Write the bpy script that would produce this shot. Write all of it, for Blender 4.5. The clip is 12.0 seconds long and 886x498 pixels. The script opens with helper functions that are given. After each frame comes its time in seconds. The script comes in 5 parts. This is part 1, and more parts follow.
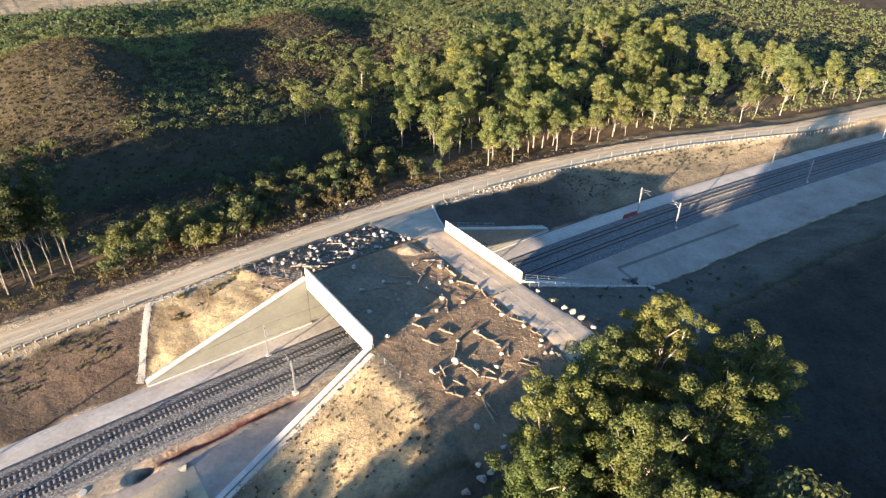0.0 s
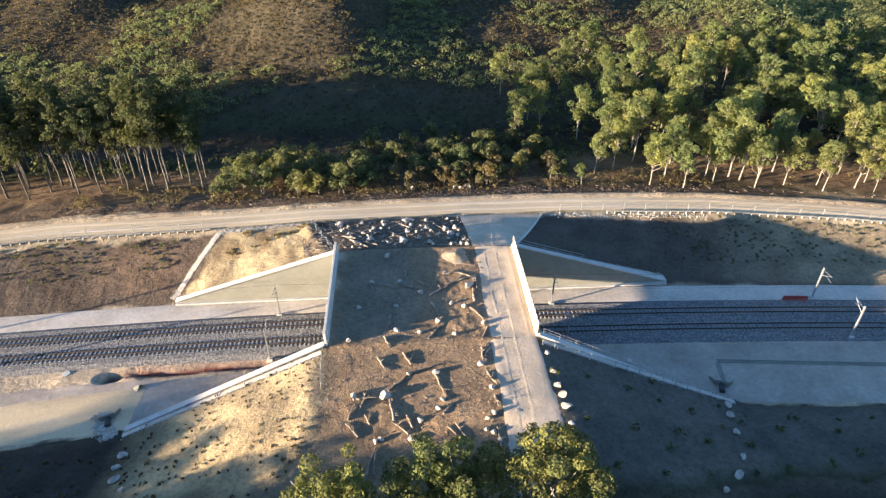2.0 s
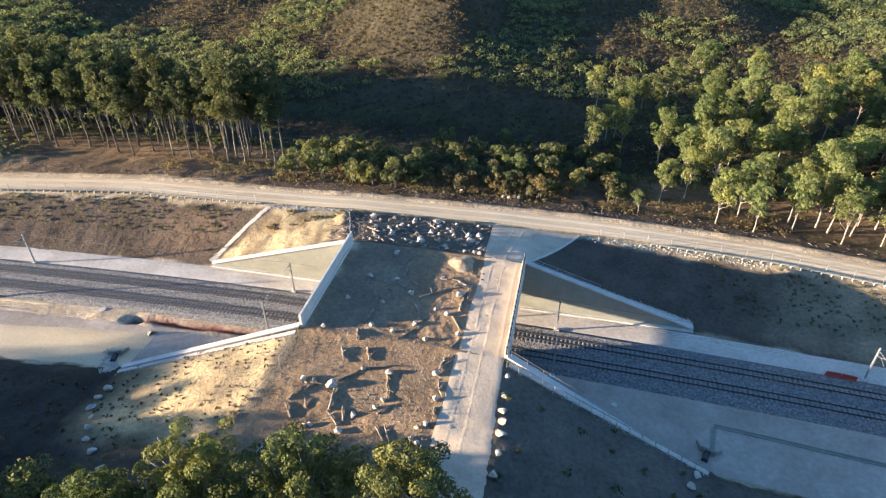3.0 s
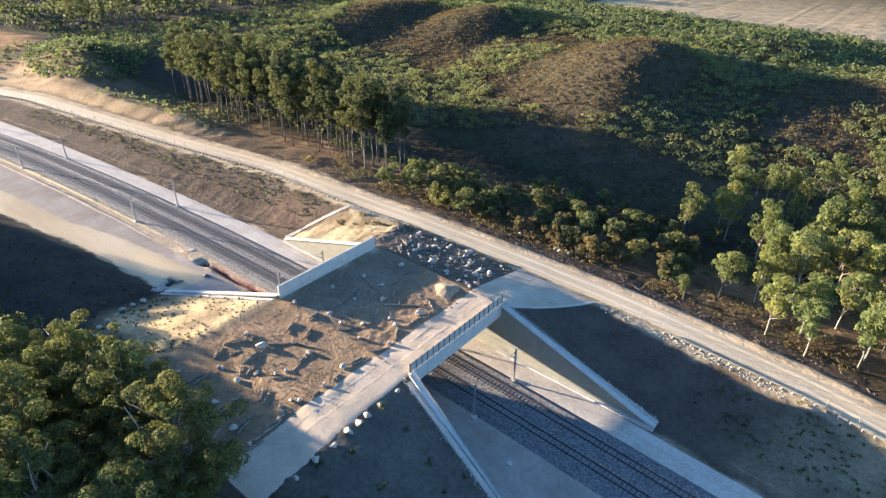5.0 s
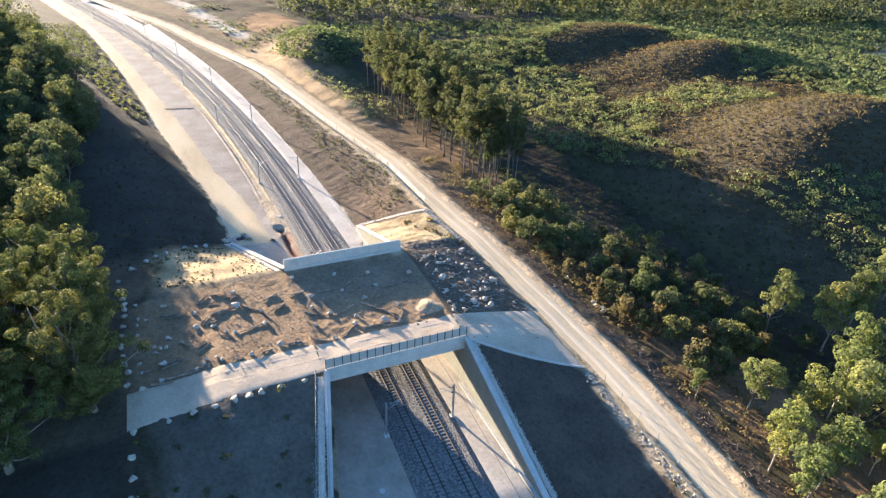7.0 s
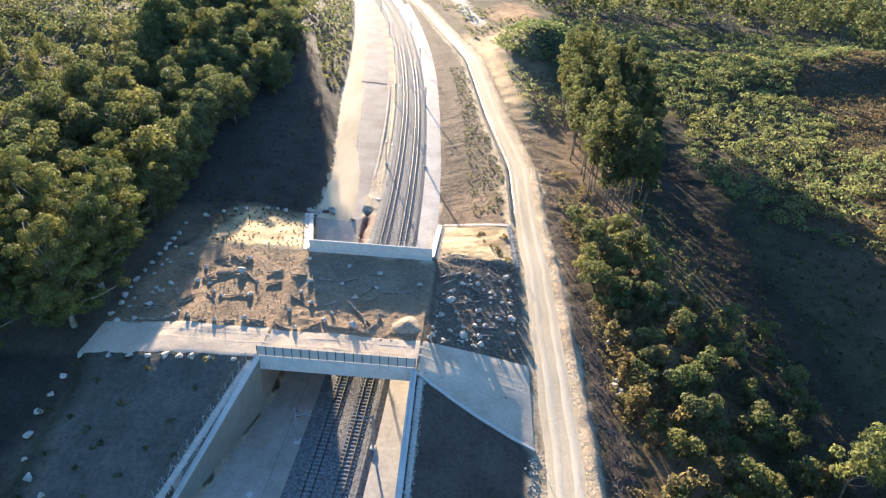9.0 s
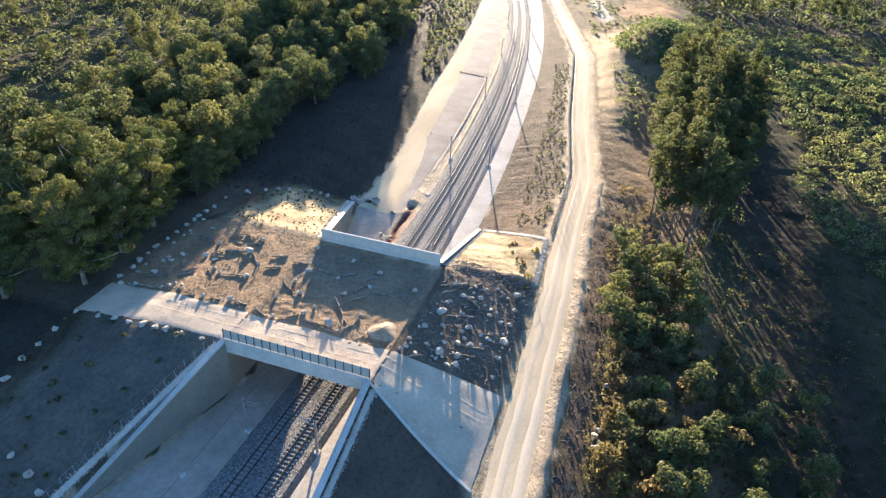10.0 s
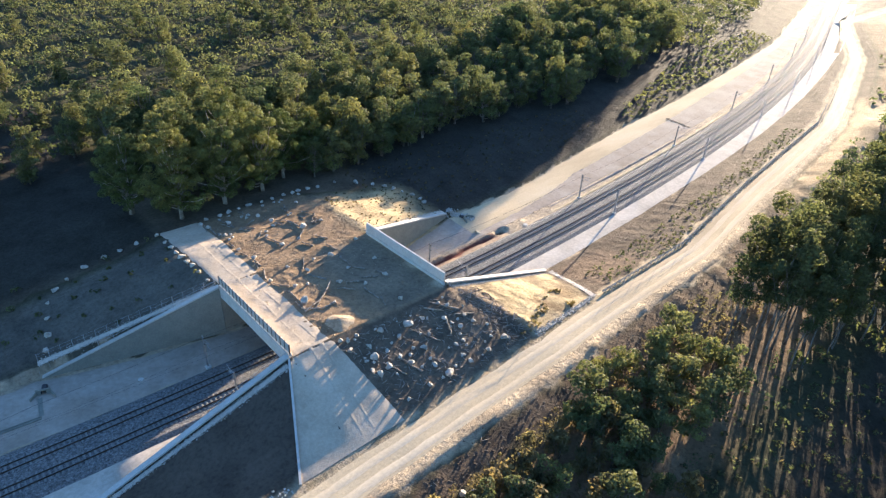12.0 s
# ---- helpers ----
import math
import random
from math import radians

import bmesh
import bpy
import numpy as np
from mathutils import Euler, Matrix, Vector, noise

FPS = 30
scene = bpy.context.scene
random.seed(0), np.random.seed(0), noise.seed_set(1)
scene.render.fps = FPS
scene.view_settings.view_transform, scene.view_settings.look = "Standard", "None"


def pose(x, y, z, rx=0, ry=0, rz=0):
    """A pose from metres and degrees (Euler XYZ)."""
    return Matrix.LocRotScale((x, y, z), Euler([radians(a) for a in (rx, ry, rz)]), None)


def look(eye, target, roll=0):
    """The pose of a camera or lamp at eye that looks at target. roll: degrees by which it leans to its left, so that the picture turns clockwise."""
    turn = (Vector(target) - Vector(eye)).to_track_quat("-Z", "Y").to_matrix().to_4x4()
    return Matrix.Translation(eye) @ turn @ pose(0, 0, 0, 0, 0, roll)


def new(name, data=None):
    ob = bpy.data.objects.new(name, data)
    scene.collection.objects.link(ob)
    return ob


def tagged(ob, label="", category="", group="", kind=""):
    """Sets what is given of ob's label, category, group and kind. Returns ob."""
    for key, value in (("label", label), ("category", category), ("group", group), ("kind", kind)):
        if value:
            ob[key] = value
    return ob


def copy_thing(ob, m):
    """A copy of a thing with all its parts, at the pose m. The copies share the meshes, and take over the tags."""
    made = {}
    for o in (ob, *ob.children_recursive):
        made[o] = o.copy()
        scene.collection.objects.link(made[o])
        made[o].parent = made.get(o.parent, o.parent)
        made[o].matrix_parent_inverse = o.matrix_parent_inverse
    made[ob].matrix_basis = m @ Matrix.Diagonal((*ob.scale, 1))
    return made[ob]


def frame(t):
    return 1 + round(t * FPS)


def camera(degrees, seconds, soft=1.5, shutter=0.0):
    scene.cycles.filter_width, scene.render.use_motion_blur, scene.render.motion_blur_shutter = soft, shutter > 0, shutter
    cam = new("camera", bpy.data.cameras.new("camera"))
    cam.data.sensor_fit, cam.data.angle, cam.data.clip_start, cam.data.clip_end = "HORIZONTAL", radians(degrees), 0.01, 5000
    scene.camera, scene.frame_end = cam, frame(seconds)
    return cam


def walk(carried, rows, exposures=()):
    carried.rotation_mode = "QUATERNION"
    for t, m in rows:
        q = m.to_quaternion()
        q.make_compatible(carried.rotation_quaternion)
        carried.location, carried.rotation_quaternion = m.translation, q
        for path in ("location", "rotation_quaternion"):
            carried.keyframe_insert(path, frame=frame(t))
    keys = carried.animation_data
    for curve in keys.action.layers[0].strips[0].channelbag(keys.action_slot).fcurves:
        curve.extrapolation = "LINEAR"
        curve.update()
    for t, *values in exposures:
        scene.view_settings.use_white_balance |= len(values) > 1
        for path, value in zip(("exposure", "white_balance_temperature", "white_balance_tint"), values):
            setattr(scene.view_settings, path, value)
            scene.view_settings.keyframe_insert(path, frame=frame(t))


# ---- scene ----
cam = camera(70.3, 12.0, 1.3)
PATH = [
    (0, (-48.175, -74.173, 60.087), (-47.167, -72.793, 59.048), 0.6),
    (0.5, (-36.846, -75.8, 60.021), (-36.015, -74.326, 58.955), 0.6),
    (1, (-25.489, -76.442, 59.969), (-24.87, -74.886, 58.875), 0.4),
    (1.5, (-14.248, -75.839, 59.917), (-13.917, -74.215, 58.798), 0.2),
    (2, (-3.022, -74.653, 59.837), (-2.909, -73.016, 58.694), 0.0),
    (2.5, (8.28, -73.47, 59.872), (8.15, -71.837, 58.725), -0.1),
    (3, (19.555, -72.304, 59.92), (19.2, -70.698, 58.783), -0.2),
    (3.2, (23.918, -71.561, 59.932), (23.48, -69.971, 58.8), -0.1),
    (3.6, (32.944, -70.347, 59.906), (32.339, -68.795, 58.799), -0.26),
    (4.0, (41.527, -68.383, 59.864), (40.767, -66.881, 58.784), -0.19),
    (4.4, (49.608, -65.667, 59.819), (48.704, -64.225, 58.768), 0.02),
    (4.8, (56.839, -61.756, 59.79), (55.816, -60.379, 58.762), 0.2),
    (5, (60.36, -59.764, 59.788), (59.264, -58.432, 58.776), 0.7),
    (5.5, (67.728, -52.84, 59.809), (66.49, -51.621, 58.818), 1.5),
    (6, (73.88, -44.401, 59.801), (72.503, -43.335, 58.818), 1.9),
    (6.5, (79.272, -35.183, 59.746), (77.78, -34.29, 58.758), 2.2),
    (7, (83.582, -25.581, 59.627), (82.002, -24.848, 58.643), 2.4),
    (7.2, (84.75, -21.65, 59.6), (83.141, -20.985, 58.615), 2.55),
    (7.6, (85.962, -13.268, 59.534), (84.3, -12.752, 58.55), 2.66),
    (8.0, (85.836, -4.762, 59.506), (84.136, -4.408, 58.514), 2.85),
    (8.4, (84.461, 3.785, 59.488), (82.741, 3.972, 58.484), 3.04),
    (8.8, (81.6, 12.3, 59.46), (79.882, 12.318, 58.436), 3.3),
    (9, (80.288, 16.318, 59.447), (78.574, 16.255, 58.417), 3.3),
    (9.5, (75.265, 26.311, 59.401), (73.587, 26.046, 58.346), 3.4),
    (10, (69.749, 36.284, 59.43), (68.131, 35.806, 58.356), 3.2),
    (10.5, (64.124, 46.266, 59.455), (62.592, 45.572, 58.372), 3.1),
    (11, (58.377, 56.011, 59.456), (56.955, 55.107, 58.379), 2.8),
    (11.5, (52.323, 65.471, 59.451), (51.012, 64.393, 58.393), 2.7),
    (12, (45.829, 74.37, 59.434), (44.653, 73.122, 58.406), 2.8),
]
walk(cam, [(t, look(eye, target, roll)) for t, eye, target, roll in PATH], exposures=[(0.0, 2.38, 6900, 15), (3.0, 2.5, 6640, 14), (5.0, 2.6, 6400, 14), (9.0, 2.78, 6520, 14), (12.0, 2.67, 6500, 14)])

# ---- world and sun: a low sun in the west-south-west ----
SUN_ELEV, SUN_AZ = 7.3, 197.5          # degrees; azimuth counted from +x towards +y
world = bpy.data.worlds.new("sky")
scene.world = world
world.use_nodes = True
wn = world.node_tree.nodes
sky = wn.new("ShaderNodeTexSky")
sky.sky_type, sky.sun_disc = "NISHITA", False
sky.sun_elevation, sky.sun_rotation = radians(SUN_ELEV), radians(90 - SUN_AZ)
sky.air_density, sky.dust_density, sky.ozone_density = 1.0, 0.4, 4.0
world.node_tree.links.new(sky.outputs[0], wn["Background"].inputs[0])
wn["Background"].inputs[1].default_value = 0.098
sun = new("sun", bpy.data.lights.new("sun", "SUN"))
sun.data.energy, sun.data.angle, sun.data.color = 4.75, radians(0.6), (1.0, 0.83, 0.60)
ax, ay = math.cos(radians(SUN_AZ)), math.sin(radians(SUN_AZ))
sun.matrix_world = look((200 * ax, 200 * ay, 200 * math.tan(radians(SUN_ELEV))), (0, 0, 0))


# ---- materials ----
def nodes_of(name, rough=0.9, metal=0.0):
    m = bpy.data.materials.new(name)
    m.use_nodes = True
    nt = m.node_tree
    b = nt.nodes["Principled BSDF"]
    b.inputs["Roughness"].default_value, b.inputs["Metallic"].default_value = rough, metal
    b.inputs["Specular IOR Level"].default_value = 0.25 if metal or rough < 0.8 else 0.06
    return m, nt, b


def noise_node(nt, scale, detail=4.0, rough=0.6, stretch=None):
    geo = nt.nodes.new("ShaderNodeNewGeometry")
    out = geo.outputs["Position"]
    if stretch:
        mp = nt.nodes.new("ShaderNodeMapping")
        mp.inputs["Scale"].default_value = stretch
        nt.links.new(out, mp.inputs[0])
        out = mp.outputs[0]
    n = nt.nodes.new("ShaderNodeTexNoise")
    n.inputs["Scale"].default_value, n.inputs["Detail"].default_value, n.inputs["Roughness"].default_value = scale, detail, rough
    nt.links.new(out, n.inputs["Vector"])
    return n.outputs["Fac"]


def ramp(nt, fac, stops):
    r = nt.nodes.new("ShaderNodeValToRGB")
    e = r.color_ramp.elements
    while len(e) < len(stops):
        e.new(0.5)
    for k, (p, c) in enumerate(stops):
        e[k].position, e[k].color = p, (*c, 1) if len(c) == 3 else (c[0], c[0], c[0], 1)
    nt.links.new(fac, r.inputs[0])
    return r.outputs[0]


def mixed(nt, kind, fac, a, b):
    x = nt.nodes.new("ShaderNodeMix")
    x.data_type, x.blend_type = "RGBA", kind
    for key, v in ((0, fac), (6, a), (7, b)):
        if isinstance(v, (int, float)):
            x.inputs[key].default_value = v
        elif isinstance(v, tuple):
            x.inputs[key].default_value = (*v, 1)
        else:
            nt.links.new(v, x.inputs[key])
    return x.outputs[2]


def bumped(nt, b, height, strength, distance):
    n = nt.nodes.new("ShaderNodeBump")
    n.inputs["Strength"].default_value, n.inputs["Distance"].default_value = strength, distance
    nt.links.new(height, n.inputs["Height"])
    nt.links.new(n.outputs[0], b.inputs["Normal"])


def earth(name, dark, mid, light, big=0.25, fine=3.0, relief=0.12, rough=0.95, stretch=None, grain=0.3):
    """Loose earth, sand or stone: blotches, grain and relief."""
    m, nt, b = nodes_of(name, rough)
    c = ramp(nt, noise_node(nt, big, 6, 0.65, stretch), [(0.3, dark), (0.5, mid), (0.72, light)])
    g = ramp(nt, noise_node(nt, fine, 5, 0.7), [(0.3, (1 - 1.1 * grain,)), (0.7, (1 + 0.8 * grain,))])
    nt.links.new(mixed(nt, "MULTIPLY", 1.0, c, g), b.inputs["Base Color"])
    bumped(nt, b, noise_node(nt, fine * 0.8, 6, 0.7), 0.9, relief)
    return m


def painted(name, colour, rough=0.6, metal=0.0, wear=0.25, scale=1.5):
    m, nt, b = nodes_of(name, rough, metal)
    d = tuple(v * (1 - wear) for v in colour)
    c = ramp(nt, noise_node(nt, scale, 6, 0.7), [(0.32, d), (0.65, colour)])
    g = ramp(nt, noise_node(nt, scale * 9, 3, 0.6), [(0.3, (0.86,)), (0.7, (1.1,))])
    nt.links.new(mixed(nt, "MULTIPLY", 1.0, c, g), b.inputs["Base Color"])
    return m


def ground_material():
    """Soil whose colour is set zone by zone, broken up by clods, litter and stains."""
    m, nt, b = nodes_of("soil", 0.95)
    at = nt.nodes.new("ShaderNodeAttribute")
    at.attribute_name = "soil"
    a = ramp(nt, noise_node(nt, 0.16, 6, 0.65), [(0.28, (0.62, 0.60, 0.58)), (0.7, (1.25, 1.22, 1.15))])
    g = ramp(nt, noise_node(nt, 1.7, 6, 0.72), [(0.33, (0.66, 0.66, 0.66)), (0.52, (1.0, 1.0, 1.0)), (0.75, (1.25, 1.22, 1.15))])
    c = mixed(nt, "MULTIPLY", 1.0, at.outputs["Color"], a)
    c = mixed(nt, "MULTIPLY", 1.0, c, g)
    nt.links.new(c, b.inputs["Base Color"])
    bumped(nt, b, noise_node(nt, 0.8, 8, 0.68), 0.9, 0.42)
    return m


def leaf_material(name, dark, mid, light, through_light=0.5):
    m, nt, b = nodes_of(name, 0.75)
    b.inputs["Specular IOR Level"].default_value = 0.12
    geo, info = nt.nodes.new("ShaderNodeNewGeometry"), nt.nodes.new("ShaderNodeObjectInfo")
    c = ramp(nt, geo.outputs["Random Per Island"], [(0.0, dark), (0.5, mid), (1.0, light)])
    t = ramp(nt, info.outputs["Random"], [(0.0, (0.72, 0.80, 0.75)), (0.5, (1.0, 1.0, 1.0)), (1.0, (1.2, 1.14, 0.98))])
    c = mixed(nt, "MULTIPLY", 1.0, mixed(nt, "MIX", 0.5, c, mid), t)
    c = mixed(nt, "MULTIPLY", 1.0, c, ramp(nt, noise_node(nt, 0.42, 3, 0.6), [(0.32, (0.56, 0.58, 0.64)), (0.68, (1.38, 1.32, 1.12))]))
    c = mixed(nt, "MULTIPLY", 1.0, c, ramp(nt, noise_node(nt, 0.07, 3, 0.6), [(0.35, (0.9, 1.0, 1.0)), (0.65, (1.08, 1.0, 0.93))]))
    nt.links.new(c, b.inputs["Base Color"])
    tr, mx = nt.nodes.new("ShaderNodeBsdfTranslucent"), nt.nodes.new("ShaderNodeMixShader")
    nt.links.new(mixed(nt, "MULTIPLY", 1.0, c, (1.4, 1.35, 1.1)), tr.inputs[0])
    mx.inputs[0].default_value = through_light
    nt.links.new(b.outputs[0], mx.inputs[1])
    nt.links.new(tr.outputs[0], mx.inputs[2])
    nt.links.new(mx.outputs[0], nt.nodes["Material Output"].inputs[0])
    return m


SOIL = ground_material()
ROAD = earth("road_sand", (0.46, 0.36, 0.235), (0.555, 0.44, 0.29), (0.62, 0.51, 0.36), 0.14, 2.2, 0.04, stretch=(0.25, 1.0, 1.0), grain=0.10)
GRAVEL = earth("pale_gravel", (0.39, 0.315, 0.235), (0.48, 0.39, 0.295), (0.55, 0.455, 0.355), 0.25, 2.5, 0.05, grain=0.12)
STRIP = earth("pale_strip", (0.42, 0.37, 0.31), (0.52, 0.46, 0.39), (0.60, 0.54, 0.47), 0.2, 1.6, 0.05, grain=0.12)
PINKISH = earth("pinkish_sand", (0.28, 0.23, 0.185), (0.355, 0.30, 0.25), (0.43, 0.37, 0.31), 0.15, 1.5, 0.08, grain=0.15)
BALLAST = earth("ballast_stone", (0.085, 0.085, 0.086), (0.19, 0.187, 0.184), (0.35, 0.34, 0.33), 3.0, 5.0, 0.3, grain=0.5)
CONCRETE = painted("concrete", (0.265, 0.262, 0.222), 0.85, 0, 0.2, 0.5)
PALE_CONCRETE = painted("pale_concrete", (0.56, 0.54, 0.50), 0.85, 0, 0.2, 0.7)
PANEL = painted("screen_panel", (0.46, 0.43, 0.39), 0.7, 0, 0.12, 0.8)
STEEL = painted("galvanised_steel", (0.42, 0.43, 0.44), 0.5, 0.6, 0.2, 2.0)
DARK_STEEL = painted("dark_steel", (0.07, 0.07, 0.075), 0.6, 0.3, 0.3, 2.0)
RAIL = painted("rail_steel", (0.10, 0.078, 0.065), 0.62, 0.5, 0.4, 3.0)
SLEEPER = painted("sleeper_concrete", (0.285, 0.28, 0.265), 0.9, 0, 0.3, 2.0)
ROCK = earth("limestone", (0.27, 0.24, 0.20), (0.42, 0.38, 0.325), (0.54, 0.50, 0.435), 0.9, 3.0, 0.12, grain=0.22)
LOG = earth("grey_log_wood", (0.13, 0.105, 0.082), (0.25, 0.21, 0.17), (0.40, 0.345, 0.29), 1.2, 6.0, 0.08)
BARK = earth("pale_bark", (0.17, 0.14, 0.112), (0.30, 0.26, 0.215), (0.44, 0.395, 0.34), 0.9, 3.0, 0.05)
DARK_BARK = earth("dark_bark", (0.08, 0.07, 0.06), (0.16, 0.14, 0.12), (0.28, 0.25, 0.22), 0.8, 3.0, 0.06)
HEAP = earth("heaped_sand", (0.24, 0.18, 0.12), (0.33, 0.26, 0.18), (0.42, 0.34, 0.25), 0.8, 3.0, 0.1)
RED = painted("red_plastic", (0.36, 0.06, 0.05), 0.5, 0, 0.2, 2.0)
LEAF_GUM = leaf_material("gum_leaves", (0.135, 0.156, 0.07), (0.178, 0.2, 0.09), (0.232, 0.25, 0.118))
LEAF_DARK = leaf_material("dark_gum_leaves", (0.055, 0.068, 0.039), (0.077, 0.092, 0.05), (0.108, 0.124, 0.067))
LEAF_FOREST = leaf_material("forest_leaves", (0.08, 0.094, 0.048), (0.112, 0.127, 0.064), (0.155, 0.168, 0.088), 0.38)
LEAF_GREAT = leaf_material("great_gum_leaves", (0.07, 0.084, 0.034), (0.115, 0.13, 0.05), (0.17, 0.18, 0.075), 0.26)
LEAF_DRY = leaf_material("dry_leaves", (0.10, 0.084, 0.052), (0.145, 0.122, 0.072), (0.20, 0.17, 0.10))
LEAF_SCRUB = leaf_material("scrub_leaves", (0.098, 0.12, 0.066), (0.14, 0.165, 0.088), (0.195, 0.215, 0.122))
LEAF_HEATH = leaf_material("heath_leaves", (0.05, 0.046, 0.032), (0.094, 0.081, 0.054), (0.165, 0.14, 0.094))


# ---- mesh helpers ----
def vnoise(x, y, size, seed):
    """Smooth noise from -1 to 1 over the plan, blobs about size metres."""
    x, y = np.asarray(x, float) / size, np.asarray(y, float) / size
    xi, yi = np.floor(x), np.floor(y)
    fx, fy = x - xi, y - yi
    fx, fy = fx * fx * (3 - 2 * fx), fy * fy * (3 - 2 * fy)

    def h(a, b):
        v = np.sin(a * 127.1 + b * 311.7 + seed * 74.7) * 43758.5453
        return (v - np.floor(v)) * 2 - 1
    return (h(xi, yi) * (1 - fx) + h(xi + 1, yi) * fx) * (1 - fy) + (h(xi, yi + 1) * (1 - fx) + h(xi + 1, yi + 1) * fx) * fy


def mesh_of(name, verts, faces, smooth=False):
    me = bpy.data.meshes.new(name)
    me.from_pydata(np.asarray(verts, float).reshape(-1, 3).tolist(), [], faces.tolist() if isinstance(faces, np.ndarray) else faces)
    me.update()
    if smooth:
        me.polygons.foreach_set("use_smooth", [True] * len(me.polygons))
    return me


def part(name, data, material, parent=None, label=""):
    """Links a mesh or a bmesh as one object under a thing."""
    if isinstance(data, bmesh.types.BMesh):
        me = bpy.data.meshes.new(name)
        data.normal_update()
        data.to_mesh(me)
        data.free()
        data = me
    if material and not data.materials:
        data.materials.append(material)
    ob = new(name, data)
    if parent:
        ob.parent = parent
    return tagged(ob, label)


def empty(name, m=None):
    ob = new(name)
    ob.empty_display_size = 0.3
    if m is not None:
        ob.matrix_basis = m
    return ob


def box_bm(lo, hi, bevel=0.0, bm=None):
    bm = bm or bmesh.new()
    r = bmesh.ops.create_cube(bm, size=1.0)
    for v in r["verts"]:
        v.co = Vector([(lo[k] + hi[k]) / 2 + v.co[k] * (hi[k] - lo[k]) for k in range(3)])
    if bevel:
        bmesh.ops.bevel(bm, geom=list({e for v in r["verts"] for e in v.link_edges}), offset=bevel, segments=1, affect="EDGES")
    return bm


def prism(profile, axis_pts):
    """Lofts a closed profile of (across, up) along points (x, y, z); across lies level and square to the way."""
    n, k = len(axis_pts), len(profile)
    P = np.asarray(axis_pts, float)
    d = np.gradient(P, axis=0)
    d[:, 2] = 0
    d /= np.linalg.norm(d, axis=1)[:, None]
    side = np.stack([-d[:, 1], d[:, 0], 0 * d[:, 0]], 1)
    V = np.zeros((n, k, 3))
    for j, (a, u) in enumerate(profile):
        V[:, j] = P + side * a + np.array([0, 0, u])
    F = [[i * k + j, i * k + (j + 1) % k, (i + 1) * k + (j + 1) % k, (i + 1) * k + j] for i in range(n - 1) for j in range(k)]
    F += [list(range(k))[::-1], [(n - 1) * k + j for j in range(k)]]
    return V.reshape(-1, 3), [f[::-1] for f in F]


def tube(points, radii, sides=6):
    """A bent, tapered round bar: verts and faces."""
    P = [Vector(p) for p in points]
    V, F = [], []
    for i, p in enumerate(P):
        d = (P[min(i + 1, len(P) - 1)] - P[max(i - 1, 0)]).normalized()
        a = d.orthogonal().normalized() if abs(d.z) > 0.99 else d.cross(Vector((0, 0, 1))).normalized()
        b = d.cross(a)
        for k in range(sides):
            w = 2 * math.pi * k / sides
            V.append(tuple(p + (a * math.cos(w) + b * math.sin(w)) * radii[i]))
    for i in range(len(P) - 1):
        for k in range(sides):
            F.append([i * sides + k, i * sides + (k + 1) % sides, (i + 1) * sides + (k + 1) % sides, (i + 1) * sides + k])
    F.append(list(range(sides))[::-1])
    F.append([(len(P) - 1) * sides + k for k in range(sides)])
    return V, F


def joined(pieces):
    V, F = [], []
    for v, f in pieces:
        o = len(V)
        V.extend(v)
        F.extend([[i + o for i in q] for q in f])
    return V, F


# ---- the lie of the land: rows along the railway, from south to north ----
def cy(x):
    """The railway's centre line: a wide curve."""
    x = np.asarray(x, float)
    k = np.clip(x, -330, 330)
    return 1.7 - (k + 8) ** 2 / 2150 - (x - k) * (k + 8) / 1075


def curve(xs, vs):
    return lambda x: np.interp(x, xs, vs)


def off(xs, vs):
    return lambda x: cy(x) + np.interp(x, xs, vs)


def wing_top(x):
    """Height of the wing walls' tops along the railway."""
    return np.interp(np.abs(x), [14.5, 42.5, 60], [0.0, -8.75, -8.9])


def south_wall(x):
    return np.where(np.abs(x) < 42, -10.8 - np.clip(np.abs(x) - 14.5, 0, None) * 0.255, np.minimum(cy(x) - np.interp(x, [-420, -300, -250, -200, -130, -95, -69, -44], [17, 19, 22, 24, 24.6, 22.2, 19.6, 18.6]), -17.4))


def north_wall(x):
    return np.interp(np.abs(x), [42.5, 60], [0, 1]) * (cy(x) + 9.0) + (1 - np.interp(np.abs(x), [42.5, 60], [0, 1])) * 10.8


FENCE = curve([-400, -300, -212, -180, -110, -69, -37, -20, 7, 23, 40, 57, 80, 100, 141, 184, 260, 400],
              [-60, -20, 3, 11, 19.5, 25.8, 26.4, 27.3, 27.8, 28.2, 27.6, 26.6, 22.6, 17.8, 3.5, -4.5, -28, -75])
SOUTH_ROWS = [
    (lambda x: cy(x) - 1500, lambda x: 0 * x - 8),
    (lambda x: cy(x) - 340, lambda x: 0 * x - 4),
    (lambda x: cy(x) - 130, lambda x: 0 * x - 1.5),
    (lambda x: cy(x) - 62, lambda x: 0 * x - 3.2),
    (off([-200, -130, -60, -40, -16, 15, 25, 42], [-39, -38, -31, -33, -38.5, -38.5, -38, -35]), curve([-60, -40, -16, 15, 25, 42], [-4.8, -4.5, -1.7, -1.7, -2.9, -4.2])),
]
